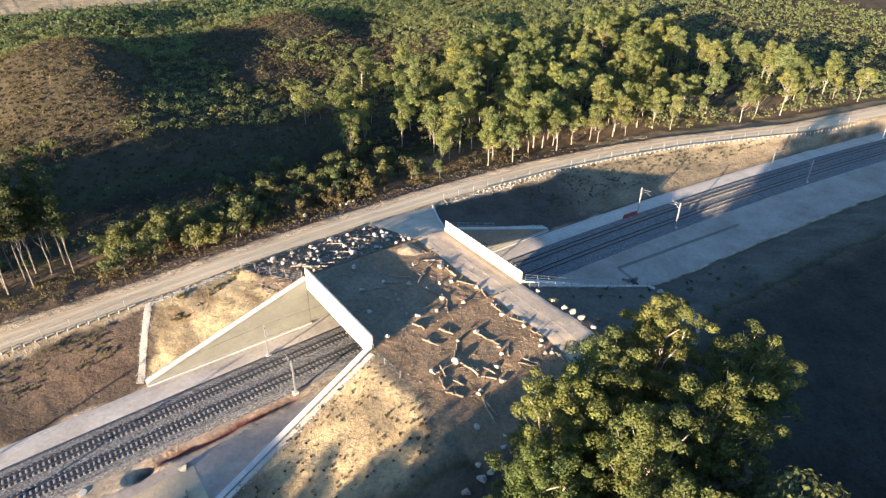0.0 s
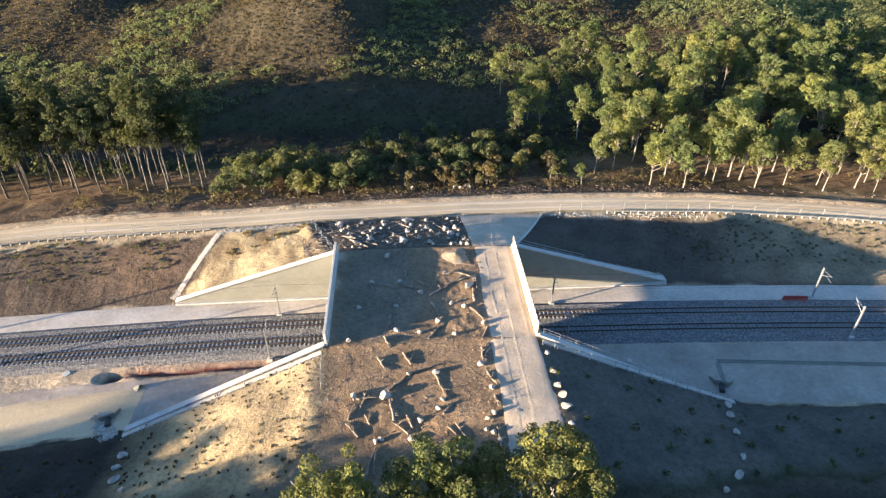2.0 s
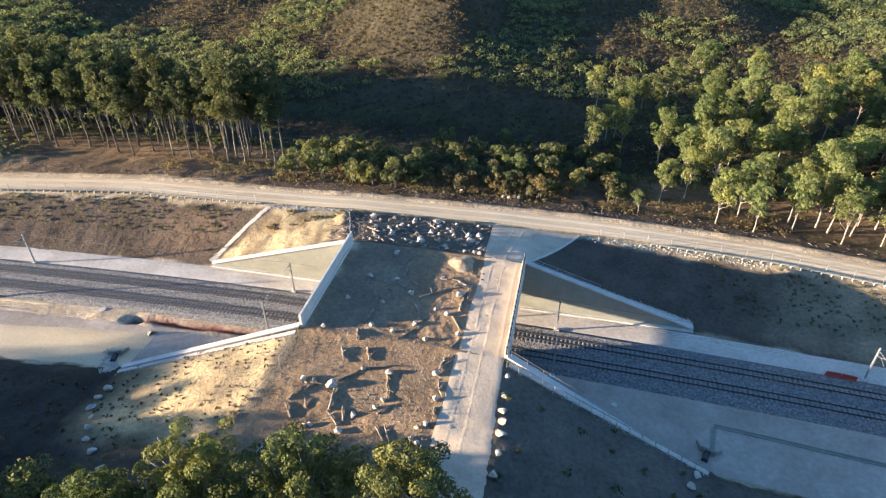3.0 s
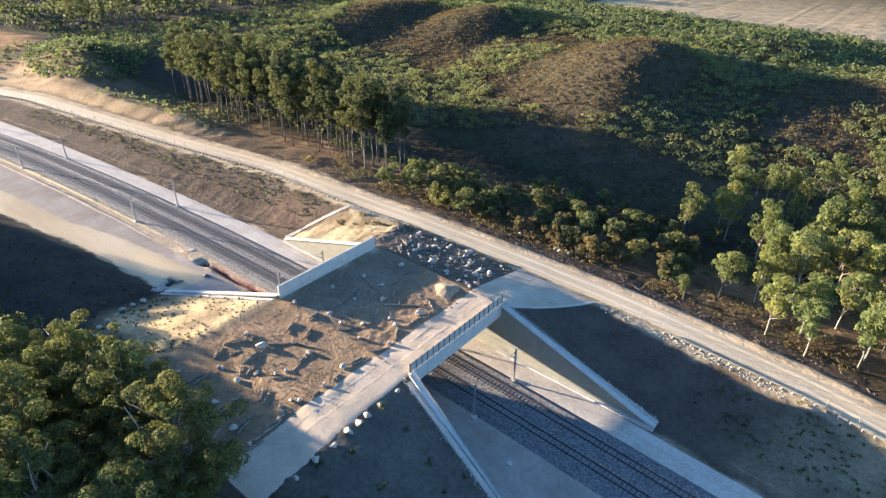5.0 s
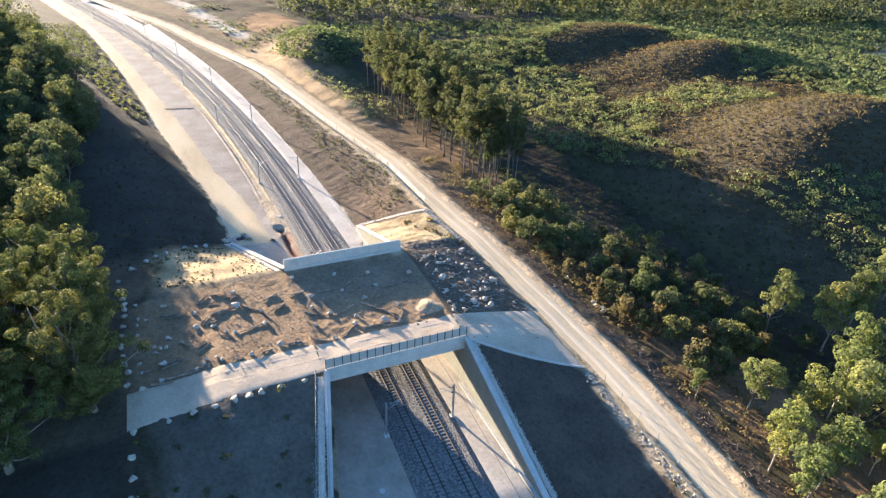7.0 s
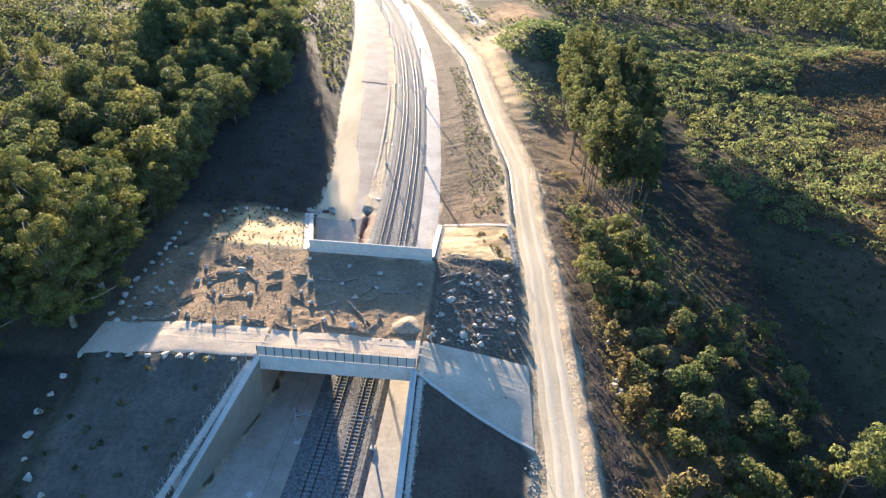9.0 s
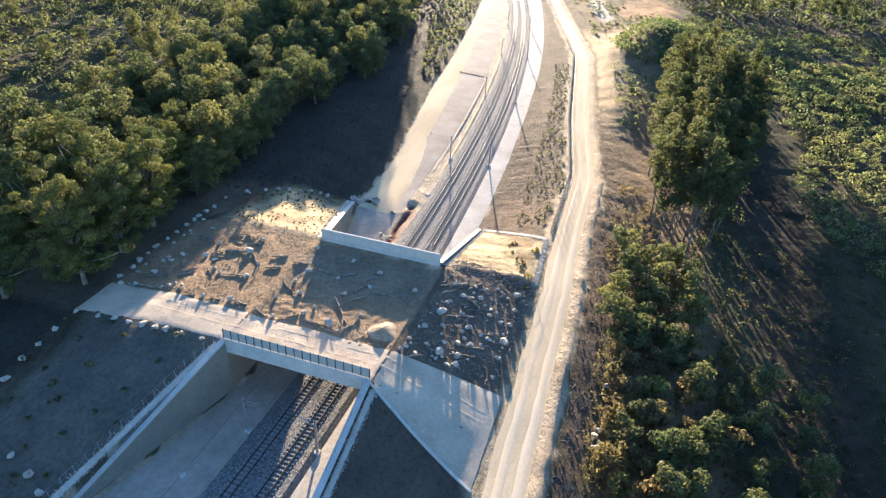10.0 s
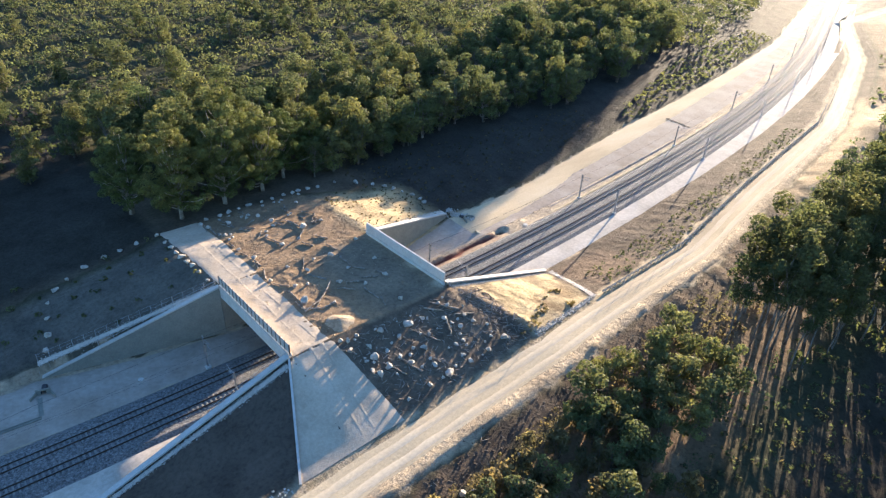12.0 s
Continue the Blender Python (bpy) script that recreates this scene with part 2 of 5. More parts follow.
CUTTING_ROWS = [
    (off([-200, -130, -60, 60], [-33, -32, -25.5, -25.5]), curve([-60, -42, -36, -16, 15, 30, 42], [-6.6, -6.2, -4.8, 0.0, 0.0, -3.2, -5.6])),
    (lambda x: south_wall(x) - 0.35, lambda x: np.interp(np.abs(x), [14.5, 41, 50], [0.0, -7.0, -8.3])),
    (lambda x: south_wall(x) + 0.05, curve([-60, -42, -14.5, 14.5], [-8.6, -8.0, -8.7, -8.9])),
    (lambda x: cy(x) - 6.0, lambda x: 0 * x - 8.9),
    (lambda x: cy(x) + 6.0, lambda x: 0 * x - 8.9),
    (lambda x: north_wall(x) - 0.05, lambda x: 0 * x - 8.9),
    (lambda x: north_wall(x) + 0.35, lambda x: wing_top(x)),
]
ROAD_ROWS = [
    (lambda x: north_wall(x) * 0.55 + FENCE(x) * 0.45, curve([-60, -42, -25, -15, 9, 15, 25, 42, 60], [-7.4, -6.9, -3.6, -1.6, -1.6, -1.7, -3.9, -6.6, -7.2])),
    (FENCE, curve([-260, -180, -60, -20, 8, 24, 60], [-8, -6.0, -4.7, -3.9, -4.0, -4.3, -4.6])),
    (lambda x: FENCE(x) + 7.2, curve([-260, -180, -60, 0, 60], [-8, -6.0, -4.7, -4.2, -4.6])),
    (lambda x: FENCE(x) + 11.5, curve([-260, -180, -60, 0, 60], [-7, -5.5, -5.2, -5.2, -5.2])),
]
HILL_ROWS = [
    (lambda x: FENCE(x) + 20, lambda x: 0 * x - 6.2),
    (lambda x: cy(x) + 72, curve([-220, -120, -60, 0, 60, 140], [-3, -7, -9.5, -9.5, -7, -6])),
    (lambda x: cy(x) + 112, curve([-220, -120, -60, -20, 20, 60, 140], [-4, -6, -4, -1.5, -6, -5, -3])),
    (lambda x: cy(x) + 150, curve([-220, -120, -80, -20, 10, 60, 140], [-5, -4, -1, 5, 3.5, -2, 0])),
    (lambda x: cy(x) + 210, curve([-220, -90, -20, 60], [-4, 3, 1, 0])),
    (lambda x: cy(x) + 340, lambda x: 0 * x - 5),
    (lambda x: cy(x) + 1600, lambda x: 0 * x - 8),
]
ROWS = SOUTH_ROWS + CUTTING_ROWS + ROAD_ROWS + HILL_ROWS
AMP = [2, 2, 1.2, 0.5, 0.4, 0.4, 0.0, 0.0, 0.0, 0.0, 0.0, 0.0, 0.28, 0.04, 0.05, 0.28, 0.4, 0.9, 1.0, 1.0, 1.0, 0.4, 0.4]
STEPS = [6, 14, 16, 16, 24, 26, 1, 26, 6, 3, 1, 16, 16, 8, 10, 10, 16, 16, 12, 12, 14, 8]


def row_table(x):
    return np.array([r[0](x) for r in ROWS]), np.array([r[1](x) for r in ROWS])


def relief(x, y):
    return 0.45 * vnoise(x, y, 14, 1) + 0.28 * vnoise(x, y, 5, 2) + 0.22 * vnoise(x, y, 2.1, 3) + 0.2 * vnoise(x, y, 1.1, 4)


DUNES = [(-27, 148, 26, 32, 10.0), (62, 178, 26, 30, 7.5), (-124, 190, 26, 34, 7.5), (-178, 176, 32, 44, 9.0), (-198, 41, 34, 13, 10.0), (-8, 235, 30, 24, 5.0), (120, 140, 30, 26, 5.0)]


def dunes(x, y):
    """Rounded sand hills: place, reach along x and y, height; steeper to the east."""
    z = 0 * x
    for a, b, rx, ry, h in DUNES:
        d = (x - a) / np.where(x > a, rx * 0.6, rx)
        z = z + h * np.exp(-d * d - ((y - b) / ry) ** 2)
    return z


def joint(x, y):
    """Loose soil heaped over the joints at both ends of the bridge deck."""
    return 0.13 * (np.exp(-((y + 11.15) / 0.9) ** 2) + np.exp(-((y - 11.15) / 0.9) ** 2)) * np.clip((13.4 - np.abs(x)) / 1.5, 0, 1) * (1 + 0.6 * vnoise(x, y, 2.2, 58))


def bank(x, y):
    """A low bank of dark soil along the mulch's western edge, and rain rills down the batters."""
    t = (y - north_wall(x)) / (FENCE(x) - north_wall(x))
    side = np.clip((t - 0.03) / 0.1, 0, 1) * np.clip((0.52 - t) / 0.2, 0, 1) * (np.clip((-43 - x) / 2, 0, 1) + np.clip((x + 40) / 3, 0, 1) * np.clip((-17 - x) / 3, 0, 1) + 0.5 * np.clip((x - 44) / 3, 0, 1)) * np.clip((x + 170) / 20, 0, 1)
    rills = 0.1 * side * (vnoise(x + 0.25 * y, y * 0.12, 1.7, 41) + 0.5 * vnoise(x + 0.2 * y, y * 0.2, 0.9, 42))
    d = x + 17.0 + (y - 12) * 0.33
    o = y - FENCE(x)
    lip = 0.32 * np.exp(-((o - 6.9) / 0.55) ** 2) * (1 + 0.6 * vnoise(x, y, 2.6, 43)) * np.clip((x + 190) / 20, 0, 1)
    face = np.clip((o - 8.5) / 5, 0, 1) * np.clip((x + 200) / 20, 0, 1) * np.clip((-100 - x) / 22, 0, 1) * np.clip((26 - o) / 8, 0, 1)
    gully = 0.13 * np.clip((o - 7.5) / 2, 0, 1) * np.clip((20 - o) / 4, 0, 1) * np.clip((x + 195) / 15, 0, 1) * np.clip((-38 - x) / 10, 0, 1)
    trench = -0.4 * np.clip(1.5 - np.abs(y - cy(x) + 6.75 + 0.3 * vnoise(x, x * 0, 3.0, 51)) / 0.45, 0, 1) * np.clip((x + 46) / 2, 0, 1) * np.clip((-23.5 - x) / 3, 0, 1)
    hole = -0.7 * np.clip(2.2 + 0.5 * vnoise(x, y, 1.1, 57) - 1.6 * np.hypot((x + 47.3 + 0.4 * (y + 6.2)) / 1.6, (y + 6.2 - 0.25 * (x + 47.3)) / 0.8), 0, 1)
    heaps = 0.24 * np.clip(vnoise(x, y, 3.1, 52) + 0.5 * vnoise(x, y, 1.3, 56) + 0.2, 0, 1) * np.clip((y - cy(x) + 9.6) / 1.2, 0, 1) * np.clip((-5.4 - y + cy(x)) / 0.6, 0, 1) * np.clip((x + 66) / 4, 0, 1) * np.clip((-24 - x) / 4, 0, 1)
    sand = np.clip((x + 40) / 3, 0, 1) * np.clip((-18 - x) / 3, 0, 1) * np.clip((y - 12) / 2, 0, 1) * np.clip((FENCE(x) - 2 - y) / 3, 0, 1)
    rills = rills + np.minimum(trench, hole) + heaps * (trench + hole > -0.05) + lip + 2.2 * face + gully * (vnoise(x - 0.5 * o, o * 0.3, 2.6, 44) + 0.5 * vnoise(x - 0.4 * o, o * 0.4, 1.2, 45)) + 0.1 * sand * (vnoise(x + 0.45 * y, y * 0.16, 1.5, 46) + 0.5 * vnoise(x + 0.45 * y, y * 0.2, 0.8, 48))
    return joint(x, y) + rills + 0.7 * np.exp(-(d / 1.3) ** 2) * np.clip((y - 12) / 2, 0, 1) * np.clip((26.5 - y) / 2, 0, 1)


def ground_z(x, y, cover=True):
    """Height of the ground; cover: on the bridge, of the soil on its deck."""
    x, y = np.atleast_1d(np.asarray(x, float)), np.atleast_1d(np.asarray(y, float))
    Y, Z = row_table(x)
    z = np.zeros_like(x)
    for k in range(len(ROWS) - 1):
        m = (y >= Y[k]) & (y <= Y[k + 1])
        f = np.where(m, (y - Y[k]) / np.maximum(Y[k + 1] - Y[k], 1e-6), 0)
        z = np.where(m, Z[k] * (1 - f) + Z[k + 1] * f + (AMP[k] * (1 - f) + AMP[k + 1] * f) * relief(x, y), z)
    z = z + dunes(x, y) + bank(x, y)
    deck = (np.abs(x) < 14.4) & (y > -11.2) & (y < 11.2) & cover
    return np.where(deck, 0.3 * relief(x * 1.3, y * 1.3) * np.clip((14.4 - np.abs(x)) / 1.5, 0, 1) * np.clip((11.2 - np.abs(y)) / 1.5, 0, 1) + joint(x, y), z)


def gz(x, y):
    return float(ground_z(x, y)[0])


def ground_colours(x, y):
    """Albedo of the soils, zone by zone, with ragged borders; shade is painted into some zones."""
    n = vnoise(x, y, 3.5, 11) * 0.9 + vnoise(x, y, 1.4, 12) * 0.5
    Y, _ = row_table(x)
    col = np.tile(np.array([0.055, 0.055, 0.032]), (len(x), 1))

    def zone(lo, hi, c, soft=0.6):
        w = np.clip((y + n - lo) / soft, 0, 1) * np.clip((hi - y - n) / soft, 0, 1)
        col[:] = col * (1 - w[:, None]) + np.array(c) * w[:, None]

    def patch(w, c):
        col[:] = col * (1 - w[:, None]) + np.array(c) * w[:, None]
    zone(Y[3], Y[4] + 2, (0.11, 0.09, 0.068))
    # southern banks: soil colour lowered to carry the shade lying on them
    zone(Y[4] + 2, Y[6] + 1, (0.125, 0.11, 0.09), 3)
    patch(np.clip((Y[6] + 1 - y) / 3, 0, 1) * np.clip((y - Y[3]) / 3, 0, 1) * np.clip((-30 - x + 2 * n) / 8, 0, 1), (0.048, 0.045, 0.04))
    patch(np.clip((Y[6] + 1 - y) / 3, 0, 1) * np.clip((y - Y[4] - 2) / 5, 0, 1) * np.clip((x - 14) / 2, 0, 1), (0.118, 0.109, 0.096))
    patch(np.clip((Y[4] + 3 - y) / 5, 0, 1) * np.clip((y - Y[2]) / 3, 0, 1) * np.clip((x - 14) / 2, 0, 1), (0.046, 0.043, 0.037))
    zone(Y[6] + 0.5, Y[7] + 0.8, (0.34, 0.27, 0.20), 0.3)
    zone(Y[7], Y[10] + 1, (0.44, 0.36, 0.27), 0.5)
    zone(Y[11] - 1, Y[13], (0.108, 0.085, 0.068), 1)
    # batter east of the bridge, its soil darkened to deepen the shade
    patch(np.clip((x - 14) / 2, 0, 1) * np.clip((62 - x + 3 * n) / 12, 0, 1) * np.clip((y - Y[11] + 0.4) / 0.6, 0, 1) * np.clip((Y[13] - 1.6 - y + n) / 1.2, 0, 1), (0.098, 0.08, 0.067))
    zone(Y[13] - 2.2, Y[13] + 0.5, (0.36, 0.30, 0.22), 1.0)
    zone(Y[13], Y[14] + 1.2, (0.46, 0.37, 0.26), 1.0)
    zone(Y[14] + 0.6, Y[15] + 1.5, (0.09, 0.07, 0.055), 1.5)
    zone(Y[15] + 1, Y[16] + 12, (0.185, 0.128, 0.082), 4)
    # gully floor: dark soil, with the grove's shade painted in as well
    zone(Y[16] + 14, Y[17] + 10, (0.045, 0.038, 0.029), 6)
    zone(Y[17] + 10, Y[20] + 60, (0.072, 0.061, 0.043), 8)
    patch(np.clip((x - 48 + 3 * n) / 20, 0, 1) * np.clip((y - Y[11] + 0.5) / 1.5, 0, 1) * np.clip((Y[13] - 1.0 - y + n) / 1.5, 0, 1), (0.25, 0.205, 0.145))
    o = y - FENCE(x)
    patch(np.clip((x - 72 + 3 * n) / 12, 0, 1) * np.clip((o - 7.6) / 1.5, 0, 1) * np.clip((14.5 - o + 2 * n) / 2.5, 0, 1), (0.30, 0.225, 0.14))
    patch(np.clip((o - 7.6 + n) / 1.5, 0, 1) * np.clip((18.5 - o + 2 * n) / 3, 0, 1) * np.clip((x + 105 + 4 * n) / 8, 0, 1) * np.clip((-14 - x + 3 * n) / 8, 0, 1) * 0.85, (0.15, 0.108, 0.076))
    patch(np.clip((o - 5.2) / 0.6, 0, 1) * np.clip((8.0 - o + 0.5 * n) / 0.8, 0, 1), (0.44, 0.35, 0.25))
    patch(np.clip((o - 8.0 + n) / 1.5, 0, 1) * np.clip((19 - o + 2 * n) / 3, 0, 1) * np.clip((x + 205) / 8, 0, 1) * np.clip((-100 - x + 6 * n) / 14, 0, 1) * np.clip(0.65 + 0.6 * vnoise(x - 0.5 * o, o * 0.4, 3.0, 47), 0.15, 1), (0.36, 0.265, 0.165))
    trail = np.interp(x, [-260, -200, -158, -110], [424, 369, 338, 328])
    patch(np.clip((5 - np.abs(y - trail)) / 2, 0, 1) * np.clip((x + 270) / 5, 0, 1) * np.clip((-100 - x) / 5, 0, 1), (0.40, 0.33, 0.25))
    patch(np.clip((1 - np.hypot((x + 276) / 28, (y - 32) / 15) + 0.2 * n) / 0.25, 0, 1), (0.30, 0.18, 0.10))
    pool = np.interp(x, [-375, -340, -274, -250], [-13, -2, 10, 17])
    patch(np.clip((4.5 - np.abs(y - pool) + n) / 1.5, 0, 1) * np.clip((x + 370) / 6, 0, 1) * np.clip((-246 - x) / 4, 0, 1), (0.46, 0.41, 0.35))
    far_sand = np.clip((y - 300 + 8 * n) / 8, 0, 1) * np.clip((470 - y + 8 * n) / 8, 0, 1) * np.clip((x + 138 + 8 * n) / 10, 0, 1) * np.clip((70 - x + 8 * n) / 10, 0, 1)
    patch(far_sand, (0.42, 0.33, 0.21))
    west_sand = np.clip((-140 - x + n) / 6, 0, 1) * np.clip((y - Y[14] - 0.5 + n) / 2, 0, 1) * np.clip((Y[14] + np.interp(x, [-300, -215, -190, -140], [30, 24, 8, 6]) - y + 2 * n) / 4, 0, 1)
    west_sand = west_sand * np.clip((x + 232 + 4 * n) / 14, 0, 1)
    patch(west_sand, (0.40, 0.29, 0.18))
    t = y - cy(x) + 6.75 + 0.3 * vnoise(x, x * 0, 3.0, 51)
    patch(np.clip((1.5 - np.abs(t)) / 0.9, 0, 1) * np.clip((x + 47) / 2, 0, 1) * np.clip((-23 - x) / 3, 0, 1), (0.33, 0.235, 0.185))
    # trench floor: red soil, darkened in place of the shadow inside it
    patch(np.clip((0.7 + 0.3 * n - np.abs(t + 0.15)) / 0.35, 0, 1) * np.clip((x + 46) / 2, 0, 1) * np.clip((-24 - x) / 3, 0, 1), (0.15, 0.052, 0.042))
    # pit: its shaded inside painted dark
    patch(np.clip(1.9 - 1.5 * np.hypot((x + 47.3 + 0.4 * (y + 6.2)) / 1.6, (y + 6.2 - 0.25 * (x + 47.3)) / 0.8), 0, 1), (0.085, 0.068, 0.056))
    # yellow sand of the fill west of the bridge, north and south
    w = np.clip((-15.5 - x + n) / 1.5, 0, 1) * np.clip((x + 42.5 - (y - 11) * 0.36 + n) / 1.0, 0, 1) * np.clip((y - 10.5) / 0.5, 0, 1) * np.clip((Y[13] - 0.6 - y) / 1.0, 0, 1)
    patch(w * np.clip(0.8 + 0.7 * vnoise(x * 1.3, y * 0.6, 3.0, 5), 0.25, 1), (0.40, 0.325, 0.205))
    w = np.clip((-15.0 - x + n * 1.5) / 2, 0, 1) * np.clip((x + 41 + n) / 5, 0, 1) * np.clip((-10.5 - y) / 0.5, 0, 1) * np.clip((y + 34) / 4, 0, 1)
    patch(w * np.clip(0.9 + 0.6 * vnoise(x, y, 4.0, 6), 0.3, 1), (0.44, 0.345, 0.21))
    w = np.clip((-16 - x + n) / 1.5, 0, 1) * np.clip((x + 38) / 2, 0, 1) * np.clip((y - 17 - 0.2 * (x + 28) + n) / 3, 0, 1) * np.clip((Y[13] - 1.0 - y) / 1.5, 0, 1) * np.clip((vnoise(x + 0.35 * y, y * 0.35, 2.4, 49) + 0.1) * 2.2, 0, 1)
    patch(w * 0.85, (0.20, 0.145, 0.09))
    # brown topsoil of the crossing and the dark mulch at its northern end
    w = np.clip((x + 14.5 + n) / 1.5, 0, 1) * np.clip((9.5 - x + n) / 0.8, 0, 1) * np.clip((-y + 12) / 0.8, 0, 1) * np.clip((y + 38) / 3, 0, 1)
    patch(w, (0.27, 0.192, 0.128))
    # western part of the deck: greyer and a little darker
    patch(w * np.clip((0 - x + n) / 4, 0, 1) * np.clip((y + 10.5 + 0.5 * n) / 0.8, 0, 1), (0.235, 0.185, 0.138))
    w = np.clip((x + 20.5 - np.clip(13.5 - y, 0, 5) + n) / 0.7, 0, 1) * np.clip((9.3 - x) / 0.5, 0, 1) * np.clip((y - 11.8 + n) / 0.8, 0, 1) * np.clip((Y[13] - 0.2 - y + n * 0.3) / 0.6, 0, 1)
    patch(w, (0.145, 0.115, 0.09))
    w = np.clip((x + 60) / 4, 0, 1) * np.clip((-41 - x + n) / 2, 0, 1) * np.clip((y - 11.5) / 2, 0, 1) * np.clip((Y[13] - 2 - y) / 2, 0, 1)
    patch(w * 0.5, (0.20, 0.14, 0.10))
    return col


def build_ground():
    xs = np.unique(np.round(np.concatenate([np.linspace(-2500, -420, 24), np.linspace(-420, -170, 46), np.linspace(-170, -120, 30),
                                            np.linspace(-120, -76, 60), np.linspace(-76, -46, 50), np.linspace(-46, 46, 165), np.linspace(46, 90, 45), np.linspace(90, 180, 46), np.linspace(180, 420, 40),
                                            np.linspace(420, 2500, 24), [-42.5, -14.5, 14.5, 42.5]]), 3))
    Y, Z = row_table(xs)
    ys, zs = [], []
    for k, s in enumerate(STEPS):
        for i in range(s):
            f = i / s
            ys.append(Y[k] * (1 - f) + Y[k + 1] * f)
            zs.append(Z[k] * (1 - f) + Z[k + 1] * f + (AMP[k] * (1 - f) + AMP[k + 1] * f) * relief(xs, ys[-1]) + dunes(xs, ys[-1]) + bank(xs, ys[-1]))
    ys.append(Y[-1])
    zs.append(Z[-1])
    ys, zs = np.array(ys), np.array(zs)
    nr, nx = ys.shape
    V = np.stack([np.broadcast_to(xs, ys.shape), ys, zs], -1).reshape(-1, 3)
    a = (np.arange(nr - 1)[:, None] * nx + np.arange(nx - 1)).reshape(-1)
    me = mesh_of("ground", V, np.stack([a, a + 1, a + nx + 1, a + nx], 1), True)
    at = me.attributes.new("soil", "FLOAT_COLOR", "POINT")
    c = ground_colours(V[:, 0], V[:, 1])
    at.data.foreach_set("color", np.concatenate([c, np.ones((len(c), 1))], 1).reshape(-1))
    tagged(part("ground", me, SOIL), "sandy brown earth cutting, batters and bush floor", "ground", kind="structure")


build_ground()


def sheet(name, us, lo, hi, n, lift, material, label, category, along="x", ragged=0.35, thick=0.02, cover=True):
    """A layer laid on the ground between two edges, with sides turned down into it."""
    us = np.asarray(us, float)
    a, b = lo(us) + ragged * vnoise(us, us * 0, 2.5, 21), hi(us) + ragged * vnoise(us, us * 0 + 9, 2.5, 22)
    R = []
    for i in range(n + 1):
        w = a + (b - a) * i / n
        X, Y = (us, w) if along == "x" else (w, us)
        R.append(np.stack([X, Y, ground_z(X, Y, cover) + lift], -1))
    out = np.array([0, 0.45, 0]) if along == "x" else np.array([0.45, 0, 0])
    ends = []
    for row, way in ((R[0], -1), (R[-1], 1)):
        e = row + out * way
        low = np.minimum(ground_z(e[:, 0], e[:, 1], cover), row[:, 2])
        off = low < row[:, 2] - 0.5
        e[off, :2] = row[off, :2]
        e[:, 2] = np.maximum(low, row[:, 2] - 0.12) - thick
        ends.append(e)
    R = [ends[0]] + R + [ends[1]]
    V, k = np.array(R), len(us)
    q = (np.arange(n + 2)[:, None] * k + np.arange(k - 1)).reshape(-1)
    F = np.stack([q, q + 1, q + k + 1, q + k], 1)
    if along == "y":
        F = F[:, ::-1]
    return tagged(part(name, mesh_of(name, V, F, True), material), label, category, kind="structure")


steps_of = lambda a, b, d: np.arange(a, b + d / 2, d)
sheet("road", steps_of(-400, 260, 1.5), lambda x: FENCE(x) + 0.9, lambda x: FENCE(x) + 5.6, 6, 0.02, ROAD, "pale sandy dirt access road with wheel tracks", "road", ragged=0.22)
sheet("pavement", steps_of(-480, 220, 1.5), lambda x: cy(x) + 5.0, lambda x: np.where(x < -70, cy(x) + np.interp(x, [-420, -330, -260, -160, -110], [15.0, 13.6, 11.8, 10.2, 8.9]), np.minimum(cy(x) + 8.9, north_wall(x) - 0.15)), 3, 0.04, STRIP, "pale compacted maintenance strip beside the tracks", "path", ragged=0.1, cover=False)
NEAR_EDGE = off([-420, -300, -250, -185, -125, -86, -70, -57, -44, 200], [-12.5, -14.4, -16.6, -18.2, -16.6, -15.0, -12.2, -11.0, -10.2, -10.0])
sheet("pavement_2", steps_of(-420, 200, 1.5), lambda x: np.where(x < -44, NEAR_EDGE(x) + 0.3, np.maximum(south_wall(x) + 1.2, cy(x) - 18)), lambda x: cy(x) - np.interp(x, [-22, -8], [8.6, 5.6]), 6, 0.04, PINKISH, "pinkish sandy pad at the cutting's foot", "path", ragged=0.35, cover=False)
sheet("road_2", steps_of(-430, -42, 1.5), lambda x: south_wall(x) + 1.0, NEAR_EDGE, 5, 0.07, ROAD, "pale sandy service road along the cutting's foot", "road", ragged=0.35, cover=False)


def bed(name, x0, x1, dx, shoulder, top, z, material, label):
    xs = steps_of(x0, x1, dx)
    prof = [(-shoulder, -8.95 - z), (-top, 0), (top, 0), (shoulder, -8.95 - z)]
    v, f = prism(prof, np.stack([xs, cy(xs), 0 * xs + z], -1))
    return tagged(part(name, mesh_of(name, v, f), material), label, "ballast", kind="structure")


bed("ballast_bed", -520, 220, 3, 5.3, 4.2, -8.53, BALLAST, "grey crushed stone ballast under two tracks")


